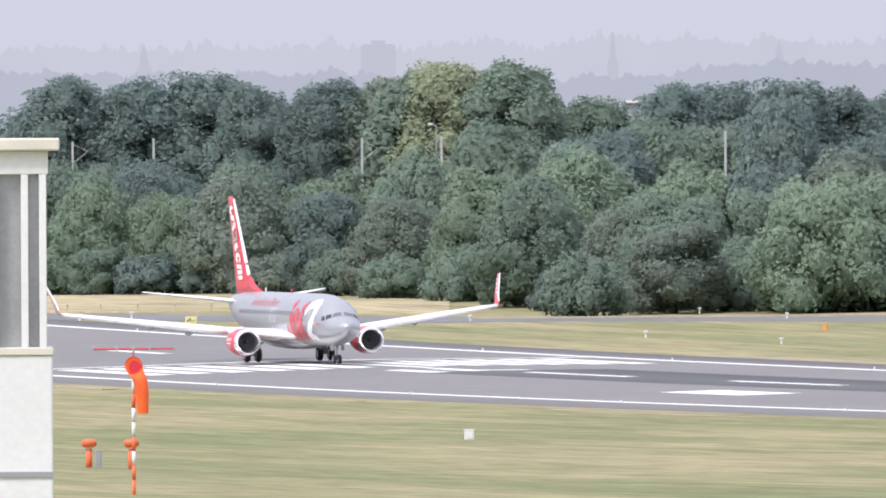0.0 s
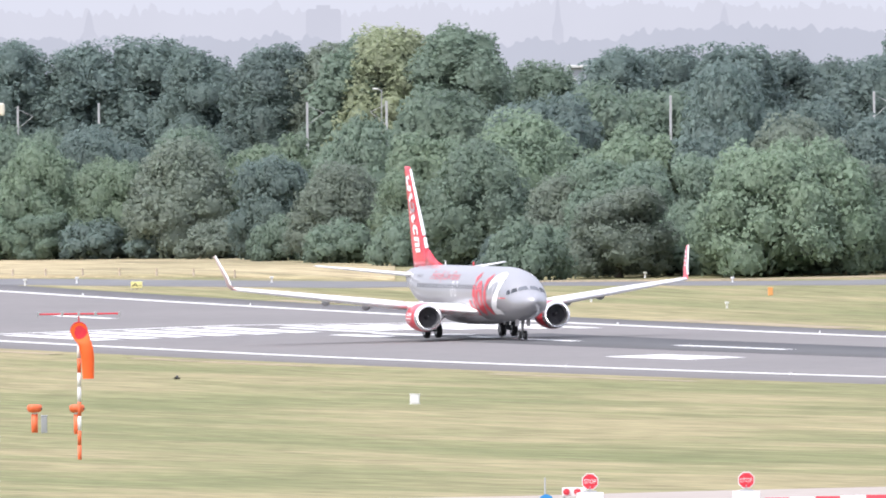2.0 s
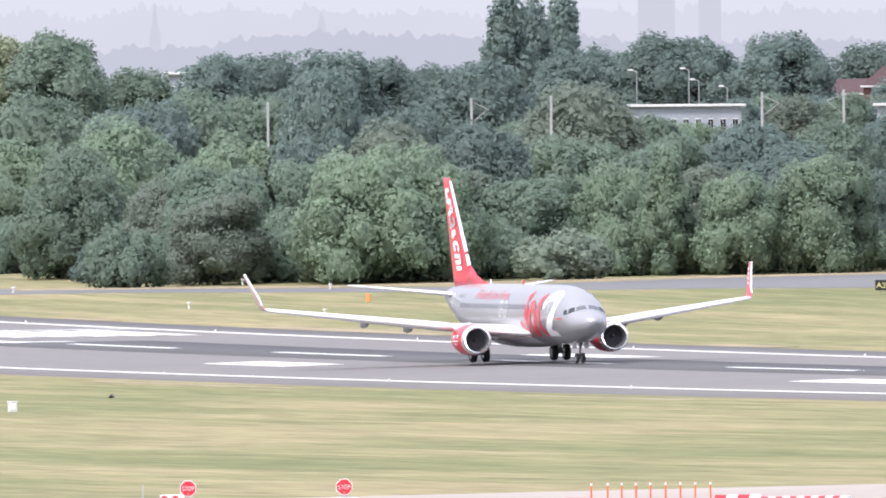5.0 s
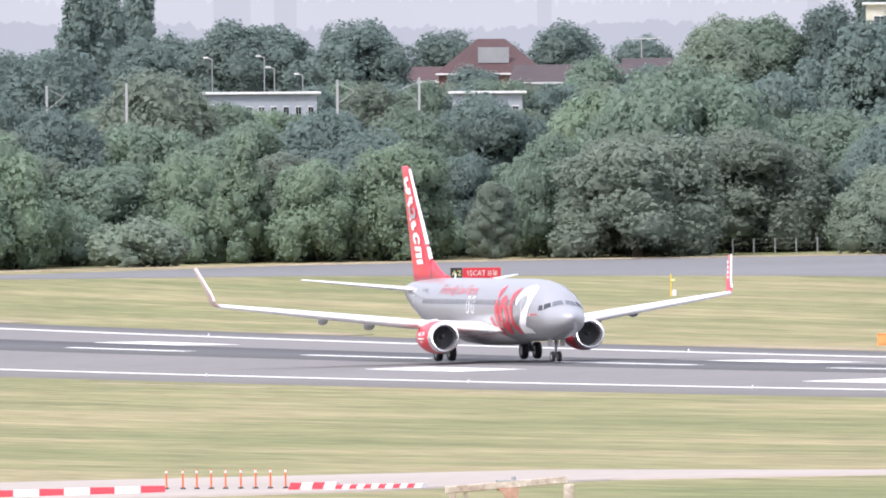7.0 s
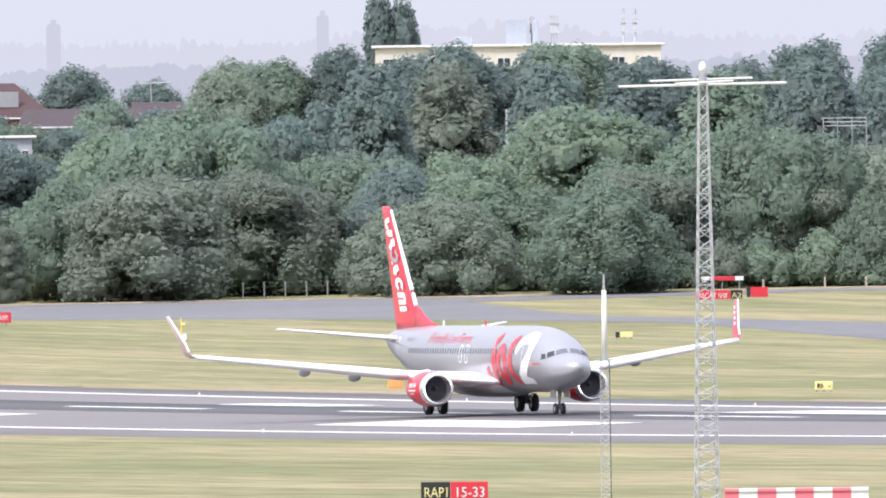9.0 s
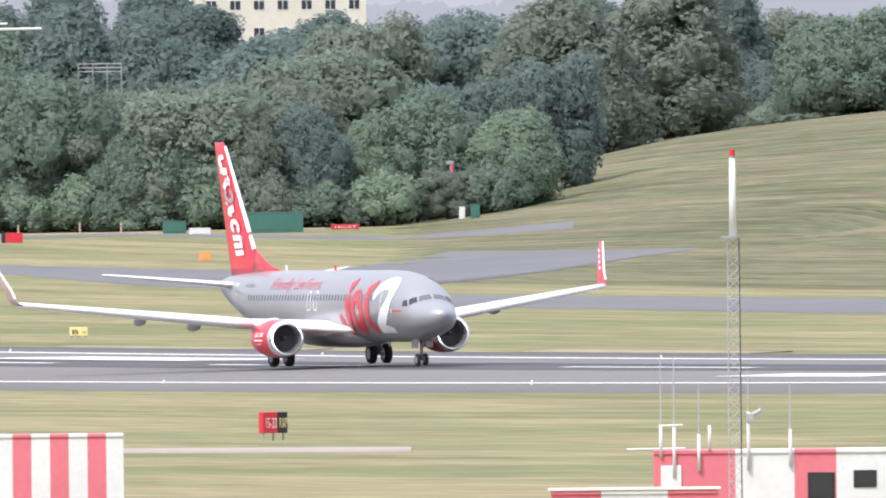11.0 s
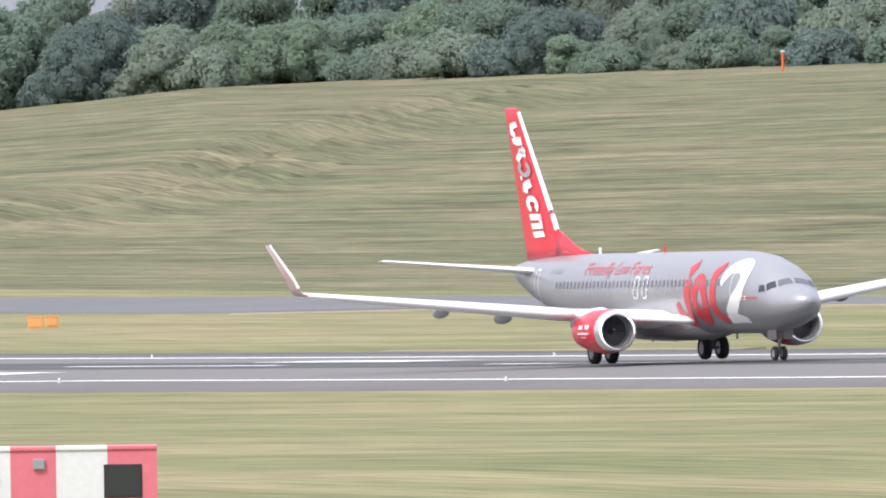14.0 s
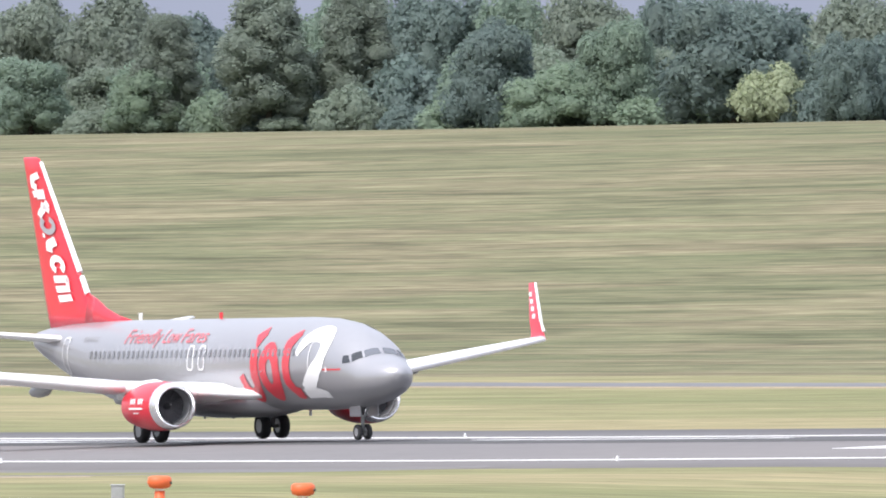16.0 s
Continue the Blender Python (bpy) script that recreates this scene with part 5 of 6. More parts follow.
# ---- airfield fittings ----
def edge_light(x, c, proto=[]):
    place = Vector((x, MID + c, ground(x, MID + c) + 0.03))
    if not proto:
        t = thing("runway_light", place, "small white runway edge light on a low base", "runway light", "runway edge lights")
        part("base", rod((0, 0, -0.15), (0, 0, 0.05), 0.08, 0.07, 12), WHITE, t)
        part("dome", loft([[(r * math.cos(a), r * math.sin(a), z) for a in [2 * math.pi * i / 12 for i in range(12)]] for z, r in ((0.05, 0.06), (0.10, 0.058), (0.15, 0.04), (0.165, 0.015))]), WHITE, t, smooth_shade=True)
        proto.append(t)
    else:
        copy_thing(proto[0], Matrix.Translation(place))


for k in range(-7, 15):
    edge_light(-1557 + 60 * k, CL - 25.3)
    edge_light(-1560 + 60 * k, CL + 25.3)


def board(bearing, dist, wide, high, panels, label, clear=0.3, turn=0.0, thick=0.35):
    """An upright airfield sign of panels: (share of width, material, text, text material)."""
    t = thing("airfield_sign", at(bearing, dist), label, "sign", turn=90 - bearing + turn)
    x = -wide / 2
    for share, m, text, tm in panels:
        w = wide * share
        p = part("panel", box(x + 0.01, -thick / 2, clear, x + w - 0.01, thick / 2, clear + high, 0.02), m, t)
        if text:
            x0, z0, size = x + w * 0.1, clear + high * 0.24, high * 0.72
            part("lettering", words(text, size, lambda a, b: Vector((x0 + a, -thick / 2 - 0.03, z0 + b)), w * 0.8), tm, p)
        x += w
    for q in (-0.4, 0.0, 0.4):
        part("leg", rod((q * wide, 0, -0.3), (q * wide, 0, clear + 0.05), 0.05), STEEL, t)
    return t


board(16.058, 1905, 4.1, 0.85, ((0.24, BLACK, "A2", PALE_Y), (0.76, RED, "15CAT II/III", WHITE)), "black and red taxiway holding sign with white lettering", 0.25)
board(17.841, 1950, 3.9, 0.85, ((0.75, RED, "15CAT II/III", WHITE), (0.25, BLACK, "A2", PALE_Y)), "red and black taxiway holding sign with white lettering", lift(17.841, 1950, -0.3755).z - at(17.841, 1950).z)
board(17.935, 1952, 1.8, 0.82, ((0.2, BLACK, "", WHITE), (0.8, RED, "", WHITE)), "second red holding sign beside the taxiway", lift(17.935, 1952, -0.368).z - at(17.935, 1952).z)
board(17.85, 1985, 3.6, 0.35, ((0.2, WHITE, "", WHITE), (0.6, RED, "", WHITE), (0.2, WHITE, "", WHITE)), "low red and white barrier board at the taxiway edge", 0.9)
board(17.193, 1089, 3.12, 0.93, ((0.44, BLACK, "RAP1", PALE_Y), (0.56, RED, "15-33", WHITE)), "black and red runway sign with large lettering", 0.02)
board(18.565, 1050, 1.35, 0.93, ((0.6, RED, "15-33", WHITE), (0.4, BLACK, "RAP", PALE_Y)), "narrow red and black runway sign seen aslant", 0.35, 35)
board(13.221, 1992, 1.0, 0.55, ((1.0, PALE_Y, "A-", BLACK),), "small pale yellow taxiway arrow sign", 0.15)
board(18.094, 1499, 1.15, 0.55, ((1.0, PALE_Y, "B -", BLACK),), "small pale yellow taxiway sign with black lettering", 0.12)
board(17.61, 1777, 1.3, 0.42, ((0.25, BLACK, "", WHITE), (0.75, PALE_Y, "", BLACK)), "small black and pale yellow taxiway sign", 0.1)
board(18.745, 1980, 2.4, 0.4, ((1.0, RED, "15CAT", WHITE),), "low red holding sign at the far taxiway", 0.1)


def cabinet(bearing, dist, w, h, material, label, name="equipment_cabinet", d=0.7, lid=None):
    t = thing(name, at(bearing, dist), label, "cabinet", turn=90 - bearing)
    part("body", box(-w / 2, -d / 2, -0.2, w / 2, d / 2, h, 0.04), material, t)
    part("lid", box(-w / 2 - 0.03, -d / 2 - 0.03, h, w / 2 + 0.03, d / 2 + 0.03, h + 0.06, 0.02), lid or material, t)
    part("door", box(-w * 0.38, -d / 2 - 0.03, h * 0.15, w * 0.38, -d / 2 - 0.005, h * 0.9, 0.01), material, t)
    return t


cabinet(14.763, 1914, 0.42, 0.6, PALE_O, "orange square marker box in the grass", "marker_box", 0.5)
cabinet(17.052, 1568, 1.0, 0.75, PALE_O, "yellow-orange square marker box beside the runway", "marker_box", 0.5)
cabinet(18.404, 1852, 1.0, 0.65, PALE_O, "pale orange marker box in the grass", "marker_box", 0.5)
cabinet(13.896, 1461, 0.60, 0.58, WHITE, "small white box in the grass", "marker_box", 0.4)
cabinet(20.125, 1429, 0.92, 0.68, PALE_O, "orange marker box, one of a pair", "marker_box", 0.6)
cabinet(20.165, 1432, 0.80, 0.66, PALE_O, "orange marker box, one of a pair", "marker_box", 0.6)
cabinet(23.857, 851, 1.05, 0.66, YELLOW, "yellow board with a pale centre near the road", "marker_box", 0.15, WHITE)
cabinet(24.096, 870, 0.5, 0.6, STEEL, "small grey cabinet in the grass", "equipment_cabinet", 0.4)
cabinet(12.994, 1379, 0.36, 0.95, STEEL, "slim grey cabinet beside an orange sensor post")
cabinet(18.553, 1976, 6.2, 1.65, GREEN_P, "long dark green container before the wood", "container", 2.4)
cabinet(18.33, 1982, 2.0, 1.0, GREEN_P, "small green container before the wood", "container", 1.5)
cabinet(18.392, 1975, 1.8, 0.5, WHITE, "low white box before the wood", "marker_box", 1.0)
cabinet(19.062, 1985, 0.8, 1.15, GREEN_P, "dark green cabinet at the hill's foot")
for b, d, h in ((13.076, 2022, 0.45), (14.327, 1900, 0.4), (14.657, 1860, 0.35), (14.458, 2000, 0.4), (14.671, 1973, 0.35), (13.9, 1985, 0.4), (13.55, 2010, 0.4), (12.95, 2020, 0.4)):
    t = thing("taxiway_light", at(b, d), "tiny pale taxiway edge light in the grass", "taxiway light", "taxiway lights")
    part("stem", rod((0, 0, -0.1), (0, 0, h), 0.09, 0.07), WHITE, t)
    part("cap", box(-0.14, -0.14, h, 0.14, 0.14, h + 0.16, 0.04), WHITE, t)


def sensor_post(bearing, dist, h, label="orange visibility sensor head on an orange post"):
    t = thing("sensor_post", at(bearing, dist), label, "sensor", "orange sensors", turn=90 - bearing + 20)
    part("post", rod((0, 0, -0.3), (0, 0, h - 0.55), 0.19, 0.19, 14), ORANGE, t, smooth_shade=True)
    part("collar", rod((0, 0, h - 0.56), (0, 0, h - 0.46), 0.15, 0.2, 14), WHITE, t)
    part("head", loft([[(0.46 * r * math.cos(a), 0.38 * r * math.sin(a), h - 0.46 + z * 0.46) for a in [2 * math.pi * i / 16 for i in range(16)]]
                       for z, r in ((0, 0.55), (0.12, 0.86), (0.5, 1.0), (0.85, 0.95), (1.0, 0.7))]), ORANGE, t, smooth_shade=True)
    part("lens_hole", rod((0.3, -0.22, h - 0.25), (0.37, -0.28, h - 0.25), 0.05), BLACK, t)


def height_at(b, d, el):
    return lift(b, d, el).z - at(b, d).z


sensor_post(12.971, 1380, height_at(12.971, 1380, -0.6817))
sensor_post(13.074, 1371, height_at(13.074, 1371, -0.6825))
sensor_post(24.198, 861, height_at(24.198, 861, -0.7966))
sensor_post(24.547, 858, height_at(24.547, 858, -0.8157))


def windsock():
    b, d = 13.080, 1272
    base = at(b, d)
    h = height_at(b, d, -0.5135) + 0.3
    t = thing("windsock", base, "limp orange windsock on a red and white banded pole", "windsock", turn=90 - b)
    for k in range(9):
        part("pole_band", rod((0, 0, h * k / 9 - (0.3 if k == 0 else 0)), (0, 0, h * (k + 1) / 9), 0.1, 0.1, 12), ORANGE if k in (0, 1, 3, 6) else WHITE, t, smooth_shade=True)
    ring = bmesh.new()
    for i in range(20):
        a0, a1 = 2 * math.pi * i / 20, 2 * math.pi * (i + 1) / 20
        add_rod(ring, (0.45 * math.cos(a0), -0.12, h - 0.05 + 0.45 * math.sin(a0)), (0.45 * math.cos(a1), -0.12, h - 0.05 + 0.45 * math.sin(a1)), 0.03, sides=5)
    part("hoop", ring, RED, t)
    rows = []
    for k, (x, y, z, r, fl) in enumerate(((0.0, -0.14, 0.0, 0.47, 1), (0.12, -0.22, -0.35, 0.45, 0.9), (0.36, -0.26, -0.8, 0.38, 0.75), (0.46, -0.26, -1.4, 0.36, 0.7), (0.48, -0.26, -2.0, 0.33, 0.75), (0.5, -0.26, -2.6, 0.30, 0.8))):
        bend = min(1, k / 2)
        rows.append([(x + r * math.cos(a), y + r * fl * math.sin(a) * bend + 0.0, h - 0.05 + z + r * math.sin(a) * (1 - bend)) for a in [2 * math.pi * i / 18 for i in range(18)]])
    bm = loft(rows, False)
    part("sock", bm, FABRIC, t, "limp orange fabric sock", True)
    part("sock_mouth", rod((0, -0.10, h - 0.05), (0, -0.06, h - 0.05), 0.44, 0.44, 20), RED, t, "dark red open mouth of the sock")
    boom_z = height_at(b, d, -0.4625)
    part("boom", rod((-2.2, 0, boom_z), (2.2, 0, boom_z + 0.02), 0.045), RED, t, "thin red cross boom")
    part("boom_stay", rod((0, 0, h), (0, 0, boom_z + 0.1), 0.04), RED, t)
    for x in (-2.2, -0.9, 0, 0.9, 2.2):
        part("boom_lamp", box(x - 0.07, -0.07, boom_z - 0.1, x + 0.07, 0.07, boom_z + 0.12, 0.02), STEEL, t)


windsock()


def stop_sign(bearing, dist, label):
    t = thing("stop_sign", at(bearing, dist), label, "stop sign", "stop signs on the perimeter road", turn=90 - bearing)
    part("block", box(-0.62, -0.4, 0.02, 0.62, 0.4, 0.66, 0.05), WHITE, t, "white plastic ballast block")
    for x in (-0.4, 0.0, 0.4):
        part("slot", box(x - 0.1, -0.42, 0.02, x + 0.1, -0.38, 0.14), STEEL, t)
    part("foot", box(-0.3, -0.1, 0.66, 0.3, 0.1, 0.74, 0.02), STEEL, t)
    part("post", rod((0, 0, 0.7), (0, 0, 0.95), 0.05), STEEL, t)
    for r, y, m in ((0.40, 0.0, WHITE), (0.355, -0.022, RED)):
        ring = [(r * math.cos(math.pi / 8 + i * math.pi / 4), r * math.sin(math.pi / 8 + i * math.pi / 4)) for i in range(8)]
        bm = loft([[(a, y - 0.02, 1.16 + c) for a, c in ring], [(a, y + 0.01, 1.16 + c) for a, c in ring]])
        part("octagon" if m is RED else "rim", bm, m, t)
    part("lettering", words("STOP", 0.27, lambda a, b: Vector((-0.27 + a, -0.05, 1.07 + b)), 0.54), WHITE, t)


stop_sign(14.701, 1058, "red octagonal stop sign on a white block")
stop_sign(14.321, 1068, "red octagonal stop sign on a white block")
lb = thing("lamp_barrier", at(14.29, 1079), "low white barrier with two round red lamps", "barrier", turn=90 - 14.29)
part("beam", box(-0.7, -0.1, 0.35, 0.4, 0.1, 0.75, 0.03), WHITE, lb)
for x in (-0.5, 0.0):
    part("lamp", lathe([(0.16, 0.01), (0.14, 0.13), (0.0, 0.16)], sides=14), RED, lb).matrix_basis = Matrix.Translation((x, -0.1, 0.55)) @ Matrix.Rotation(-math.pi / 2, 4, "Z")
for x in (-0.6, 0.3):
    part("leg", rod((x, 0, -0.1), (x, 0, 0.4), 0.05), STEEL, lb)
bs = thing("direction_sign", at(14.214, 1060), "round blue sign with a white arrow on a slim post", "sign", turn=90 - 14.214)
part("post", rod((-0.05, 0.06, -0.2), (-0.05, 0.06, 1.5), 0.035), GALV, bs)
part("disc", lathe([(-0.02, 0.02), (-0.02, 0.34), (0.02, 0.34), (0.02, 0.02)], sides=24), BLUE, bs).matrix_basis = Matrix.Translation((0, 0, 0.42)) @ Matrix.Rotation(math.pi / 2, 4, "Z")
part("arrow", box(-0.2, -0.05, 0.3, 0.22, -0.03, 0.42, 0.01, Matrix.Rotation(0.3, 4, "Y")), WHITE, bs)


def barrier_row(b0, d0, b1, d1, n, h, label):
    for k in range(n):
        u0, u1 = k / n, (k + 1) / n
        p, q = at(b0 + (b1 - b0) * u0, d0 + (d1 - d0) * u0), at(b0 + (b1 - b0) * u1, d0 + (d1 - d0) * u1)
        ln = (q - p).length
        t = thing("road_barrier", (p + q) / 2, ("red" if k % 2 == 0 else "white") + label, "barrier", "road barriers", turn=math.degrees(math.atan2(q.y - p.y, q.x - p.x)))
        m = RED if k % 2 == 0 else WHITE
        rg = [[(x, y, z) for y, z in ((-0.25, 0.0), (-0.22, 0.12), (-0.1, h), (0.1, h), (0.22, 0.12), (0.25, 0.0))] for x in (-ln / 2 + 0.02, ln / 2 - 0.02)]
        part("body", loft(rg), m, t)
        part("foot", box(-ln * 0.3, -0.27, -0.08, ln * 0.3, 0.27, 0.03), m, t)


barrier_row(14.745, 1056, 15.300, 1056, 9, 0.36, " plastic road barrier block in a chain on the perimeter road")
barrier_row(15.607, 1052, 15.72, 1050, 4, 0.36, " plastic road barrier block in a chain on the perimeter road")
barrier_row(15.72, 1050, 15.93, 1046, 12, 0.24, " small barrier block in a receding chain")
for k, b in enumerate((15.302, 15.342, 15.376, 15.411, 15.446, 15.483, 15.519, 15.555, 15.592)):
    d = 1064 - k
    t = thing("marker_post", at(b, d), "slim orange marker post on the perimeter road", "post", "orange marker posts")
    part("base", rod((0, 0, 0.05), (0, 0, 0.14), 0.16, 0.1, 10), BLACK, t)
    part("post", rod((0, 0, 0.1), (0, 0, 0.95), 0.045, 0.04), ORANGE, t)
    part("tip", rod((0, 0, 0.78), (0, 0, 0.9), 0.052, 0.048), WHITE, t)


def old_frame():
    """A weathered steel gate frame lying in the grass near the road."""
    b, d = 16.14, 900
    base = at(b, d)
    t = thing("steel_frame", base, "weathered cream and rust steel frame in the grass", "frame", turn=90 - b)
    def p(bb, el):
        q = lift(bb, d, el) - base
        return Vector((d * radians(bb - b), 0, q.z))
    part("beam", box(-2.35, -0.16, p(b, -0.914).z - 0.12, 2.35, 0.16, p(b, -0.914).z + 0.15, 0.03, Matrix.Rotation(radians(-4.5), 4, "Y")), RUST, t, "cream beam with flaking rusty paint")
    z = p(b, -0.914).z
    part("leg", box(-2.35, -0.14, -0.2, -2.1, 0.14, z - 0.2, 0.03), RUST, t)
    part("leg", box(1.95, -0.14, -0.2, 2.35, 0.14, z + 0.1, 0.04, Matrix.Rotation(radians(2), 4, "Y")), RUST, t)
    part("middle_leg", loft([[(x0 + w * i, 0.2 * j, zz) for i, j in ((-1, -1), (1, -1), (1, 1), (-1, 1))] for x0, w, zz in ((0.1, 0.2, -0.2), (0.05, 0.22, z - 0.7), (-0.02, 0.3, z - 0.3), (-0.08, 0.42, z - 0.1))]), RUSTED, t, "rust-red tapered middle leg")
    part("brace_plate", box(-0.55, -0.12, z - 0.22, -0.2, 0.12, z - 0.1, 0.02), RUSTED, t, "rusty brace plate")
    part("brace", rod((-1.7, 0, -0.2), (-1.75, 0, z - 0.25), 0.07), RUST, t)
    part("top_plate", box(-0.6, -0.15, z + 0.12, 0.8, 0.15, z + 0.2, 0.02), STEEL, t)
    part("bolt_head", rod((0.1, 0, z + 0.2), (0.1, 0, z + 0.32), 0.09), STEEL, t)


old_frame()


def lattice(t, h, w0, w1, bays, name="lattice_bay", r=0.035):
    """A square lattice mast in bays."""
    for k in range(bays):
        z0, z1 = h * k / bays, h * (k + 1) / bays
        a, b = w0 + (w1 - w0) * k / bays, w0 + (w1 - w0) * (k + 1) / bays
        bm = bmesh.new()
        for i, (sx, sy) in enumerate(((-1, -1), (1, -1), (1, 1), (-1, 1))):
            nx, ny = ((1, -1), (1, 1), (-1, 1), (-1, -1))[i]
            add_rod(bm, (sx * a / 2, sy * a / 2, z0), (sx * b / 2, sy * b / 2, z1), r, sides=5)
            zs = [z0, (z0 + z1) / 2, z1]
            for j in range(2):
                p, q = ((sx, sy), (nx, ny)) if j == 0 else ((nx, ny), (sx, sy))
                add_rod(bm, (p[0] * a / 2, p[1] * a / 2, zs[j]), (q[0] * b / 2, q[1] * b / 2, zs[j + 1]), r * 0.6, sides=4)
            add_rod(bm, (sx * a / 2, sy * a / 2, z0), (nx * a / 2, ny * a / 2, z0), r * 0.6, sides=4)
        part(name, bm, GALV, t)


def beacon_tower():
    b, d = 17.808, 1000
    base = at(b, d)
    t = thing("antenna_tower", base, "tall galvanised lattice tower with white cross arms and a white lamp", "tower", turn=90 - b + 8)
    h = height_at(b, d, 0.150)
    lattice(t, h, 1.0, 0.34, 24)
    ztop = height_at(b, d, 0.147)
    for z, w, r, off in ((ztop, 3.6, 0.055, 0.0), (ztop + 0.22, 2.2, 0.045, 0.5), (ztop + 0.1, 1.25, 0.04, -0.4)):
        part("cross_arm", rod((-w, off, z), (w, off, z + 0.1), r), WHITE, t, "white tubular cross arm")
    part("neck", rod((0, 0, h), (0, 0, h + 0.5), 0.2, 0.16, 12), STEEL, t)
    part("lamp", loft([[(rr * math.cos(a), rr * math.sin(a), h + 0.5 + zz) for a in [2 * math.pi * i / 14 for i in range(14)]] for zz, rr in ((0, 0.15), (0.25, 0.17), (0.42, 0.11), (0.48, 0.02))]), WHITE, t, "white obstruction lamp", True)


beacon_tower()


def aerial_pole(b, d, el_top, el_low, red_tip, label):
    base = at(b, d)
    h0, h1 = height_at(b, d, el_low), height_at(b, d, el_top)
    t = thing("aerial_pole", base, label, "antenna", turn=90 - b)
    lattice(t, h0, 0.42, 0.36, 16, r=0.018)
    part("platform", rod((0, 0, h0), (0, 0, h0 + 0.06), 0.4, 0.4, 14), STEEL, t)
    part("radome", rod((0, 0, h0 + 0.06), (0, 0, h0 + (h1 - h0) * (0.9 if red_tip else 0.82)), 0.13, 0.10, 14), WHITE, t, "white tubular aerial cover", True)
    if red_tip:
        part("neck", rod((0, 0, h0 + (h1 - h0) * 0.9), (0, 0, h0 + (h1 - h0) * 0.94), 0.07, 0.07, 10), STEEL, t)
        part("obstruction_lamp", rod((0, 0, h0 + (h1 - h0) * 0.93), (0, 0, h1), 0.1, 0.09, 12), RED, t, "red lamp")
    else:
        part("whip", rod((0, 0, h0 + (h1 - h0) * 0.8), (0, 0, h1), 0.05, 0.04, 8), GALV, t)
    part("cable", rod((0.22, -0.22, 0), (0.2, -0.2, h0), 0.018), BLACK, t)


aerial_pole(17.562, 1000, -0.3104, -0.5190, False, "white tubular aerial on a thin lattice mast")
aerial_pole(19.688, 770, -0.1594, -0.3745, True, "white tubular aerial with a red lamp on a thin mast")


def striped_hut(name, b0, b1, d, el, stripes, label, windows, depth=3.0, slant=0.0):
    b = (b0 + b1) / 2
    base = at(b, d)
    h = height_at(b, d, el)
    w = d * radians(b1 - b0)
    t = thing(name, base, label, "hut", turn=90 - b + slant)
    x = -w / 2
    for k, share in enumerate(stripes):
        part("wall_panel", box(x, -depth / 2, -0.3, x + w * share, depth / 2, h - 0.12), PINK_RED if k % 2 == 0 else WHITE, t)
        part("roof_edge", box(x, -depth / 2 - 0.06, h - 0.12, x + w * share, depth / 2 + 0.06, h, 0.02), PINK_RED if k % 2 == 0 else WHITE, t)
        x += w * share
    for x0, x1, z0, z1 in windows:
        wn = part("window", box(-w / 2 + x0 * w, -depth / 2 - 0.05, h - z0, -w / 2 + x1 * w, -depth / 2 + 0.02, h - z1, 0.02), BLACK, t, "dark rounded window")
        part("pane", box(-w / 2 + x0 * w + 0.07, -depth / 2 - 0.06, h - z0 + 0.07, -w / 2 + x1 * w - 0.07, -depth / 2 - 0.04, h - z1 - 0.07), GLASS, wn)
    return t, w, h


hut, hw, hh = striped_hut("striped_hut", 19.49, 20.415, 800, -0.889, (0.215, 0.155, 0.11, 0.135, 0.12, 0.135, 0.13), "long red and white striped equipment hut with dark windows",
                          ((0.405, 0.475, 1.7, 0.78), (0.525, 0.585, 1.3, 0.72), (0.86, 0.96, 1.75, 0.62)))
part("wall_vent", box(hw * 0.175, -1.62, hh - 0.75, hw * 0.205, -1.48, hh - 0.4, 0.02), STEEL, hut, "small grey wall vent")
part("door", box(-hw / 2 + 0.25, -1.56, 0.0, -hw / 2 + 0.95, -1.48, hh - 0.5, 0.02), WHITE, hut, "white hut door")
for x, z0, z1, whip in ((0.02, -0.2, 0.85, 2.3), (0.055, -0.9, 0.8, 2.4), (0.12, -0.7, 0.55, 1.7), (0.148, 0.0, 0.85, 0), (0.25, -0.7, 1.3, 1.4), (0.36, -0.6, 0.7, 1.6)):
    X = -hw / 2 + x * hw
    an = part("aerial", rod((X, -1.58, hh + z0), (X, -1.58, hh + z1), 0.06, 0.055, 10), WHITE, hut, "white tubular roof aerial", True)
    if whip:
        part("whip", rod((X, -1.58, hh + z1), (X, -1.58, hh + z1 + whip), 0.03, 0.018, 6), GALV, an)
ca = box(-hw / 2 + 0.245 * hw, -1.75, hh + 0.95, -hw / 2 + 0.265 * hw, -1.5, hh + 1.25, 0.02)
add_rod(ca, (-hw / 2 + 0.25 * hw, -1.6, hh + 1.1), (-hw / 2 + 0.285 * hw, -1.75, hh + 1.35), 0.09)
part("camera_unit", ca, GALV, hut, "pale camera and lamp unit on a pole")
part("cross_bar", rod((-hw / 2 - 0.9, -1.58, hh + 0.06), (-hw / 2 + 1.1, -1.58, hh + 0.08), 0.035), WHITE, hut)
part("cross_bar", rod((-hw / 2 + 0.2, -1.6, hh + 0.85), (-hw / 2 + 1.0, -1.6, hh + 0.87), 0.035), WHITE, hut)
lh, lw, lhh = striped_hut("low_hut", 19.24, 19.645, 740, -0.984, (0.3, 0.4, 0.3), "low hut with a pale roof beside the striped hut", (), 3.0)
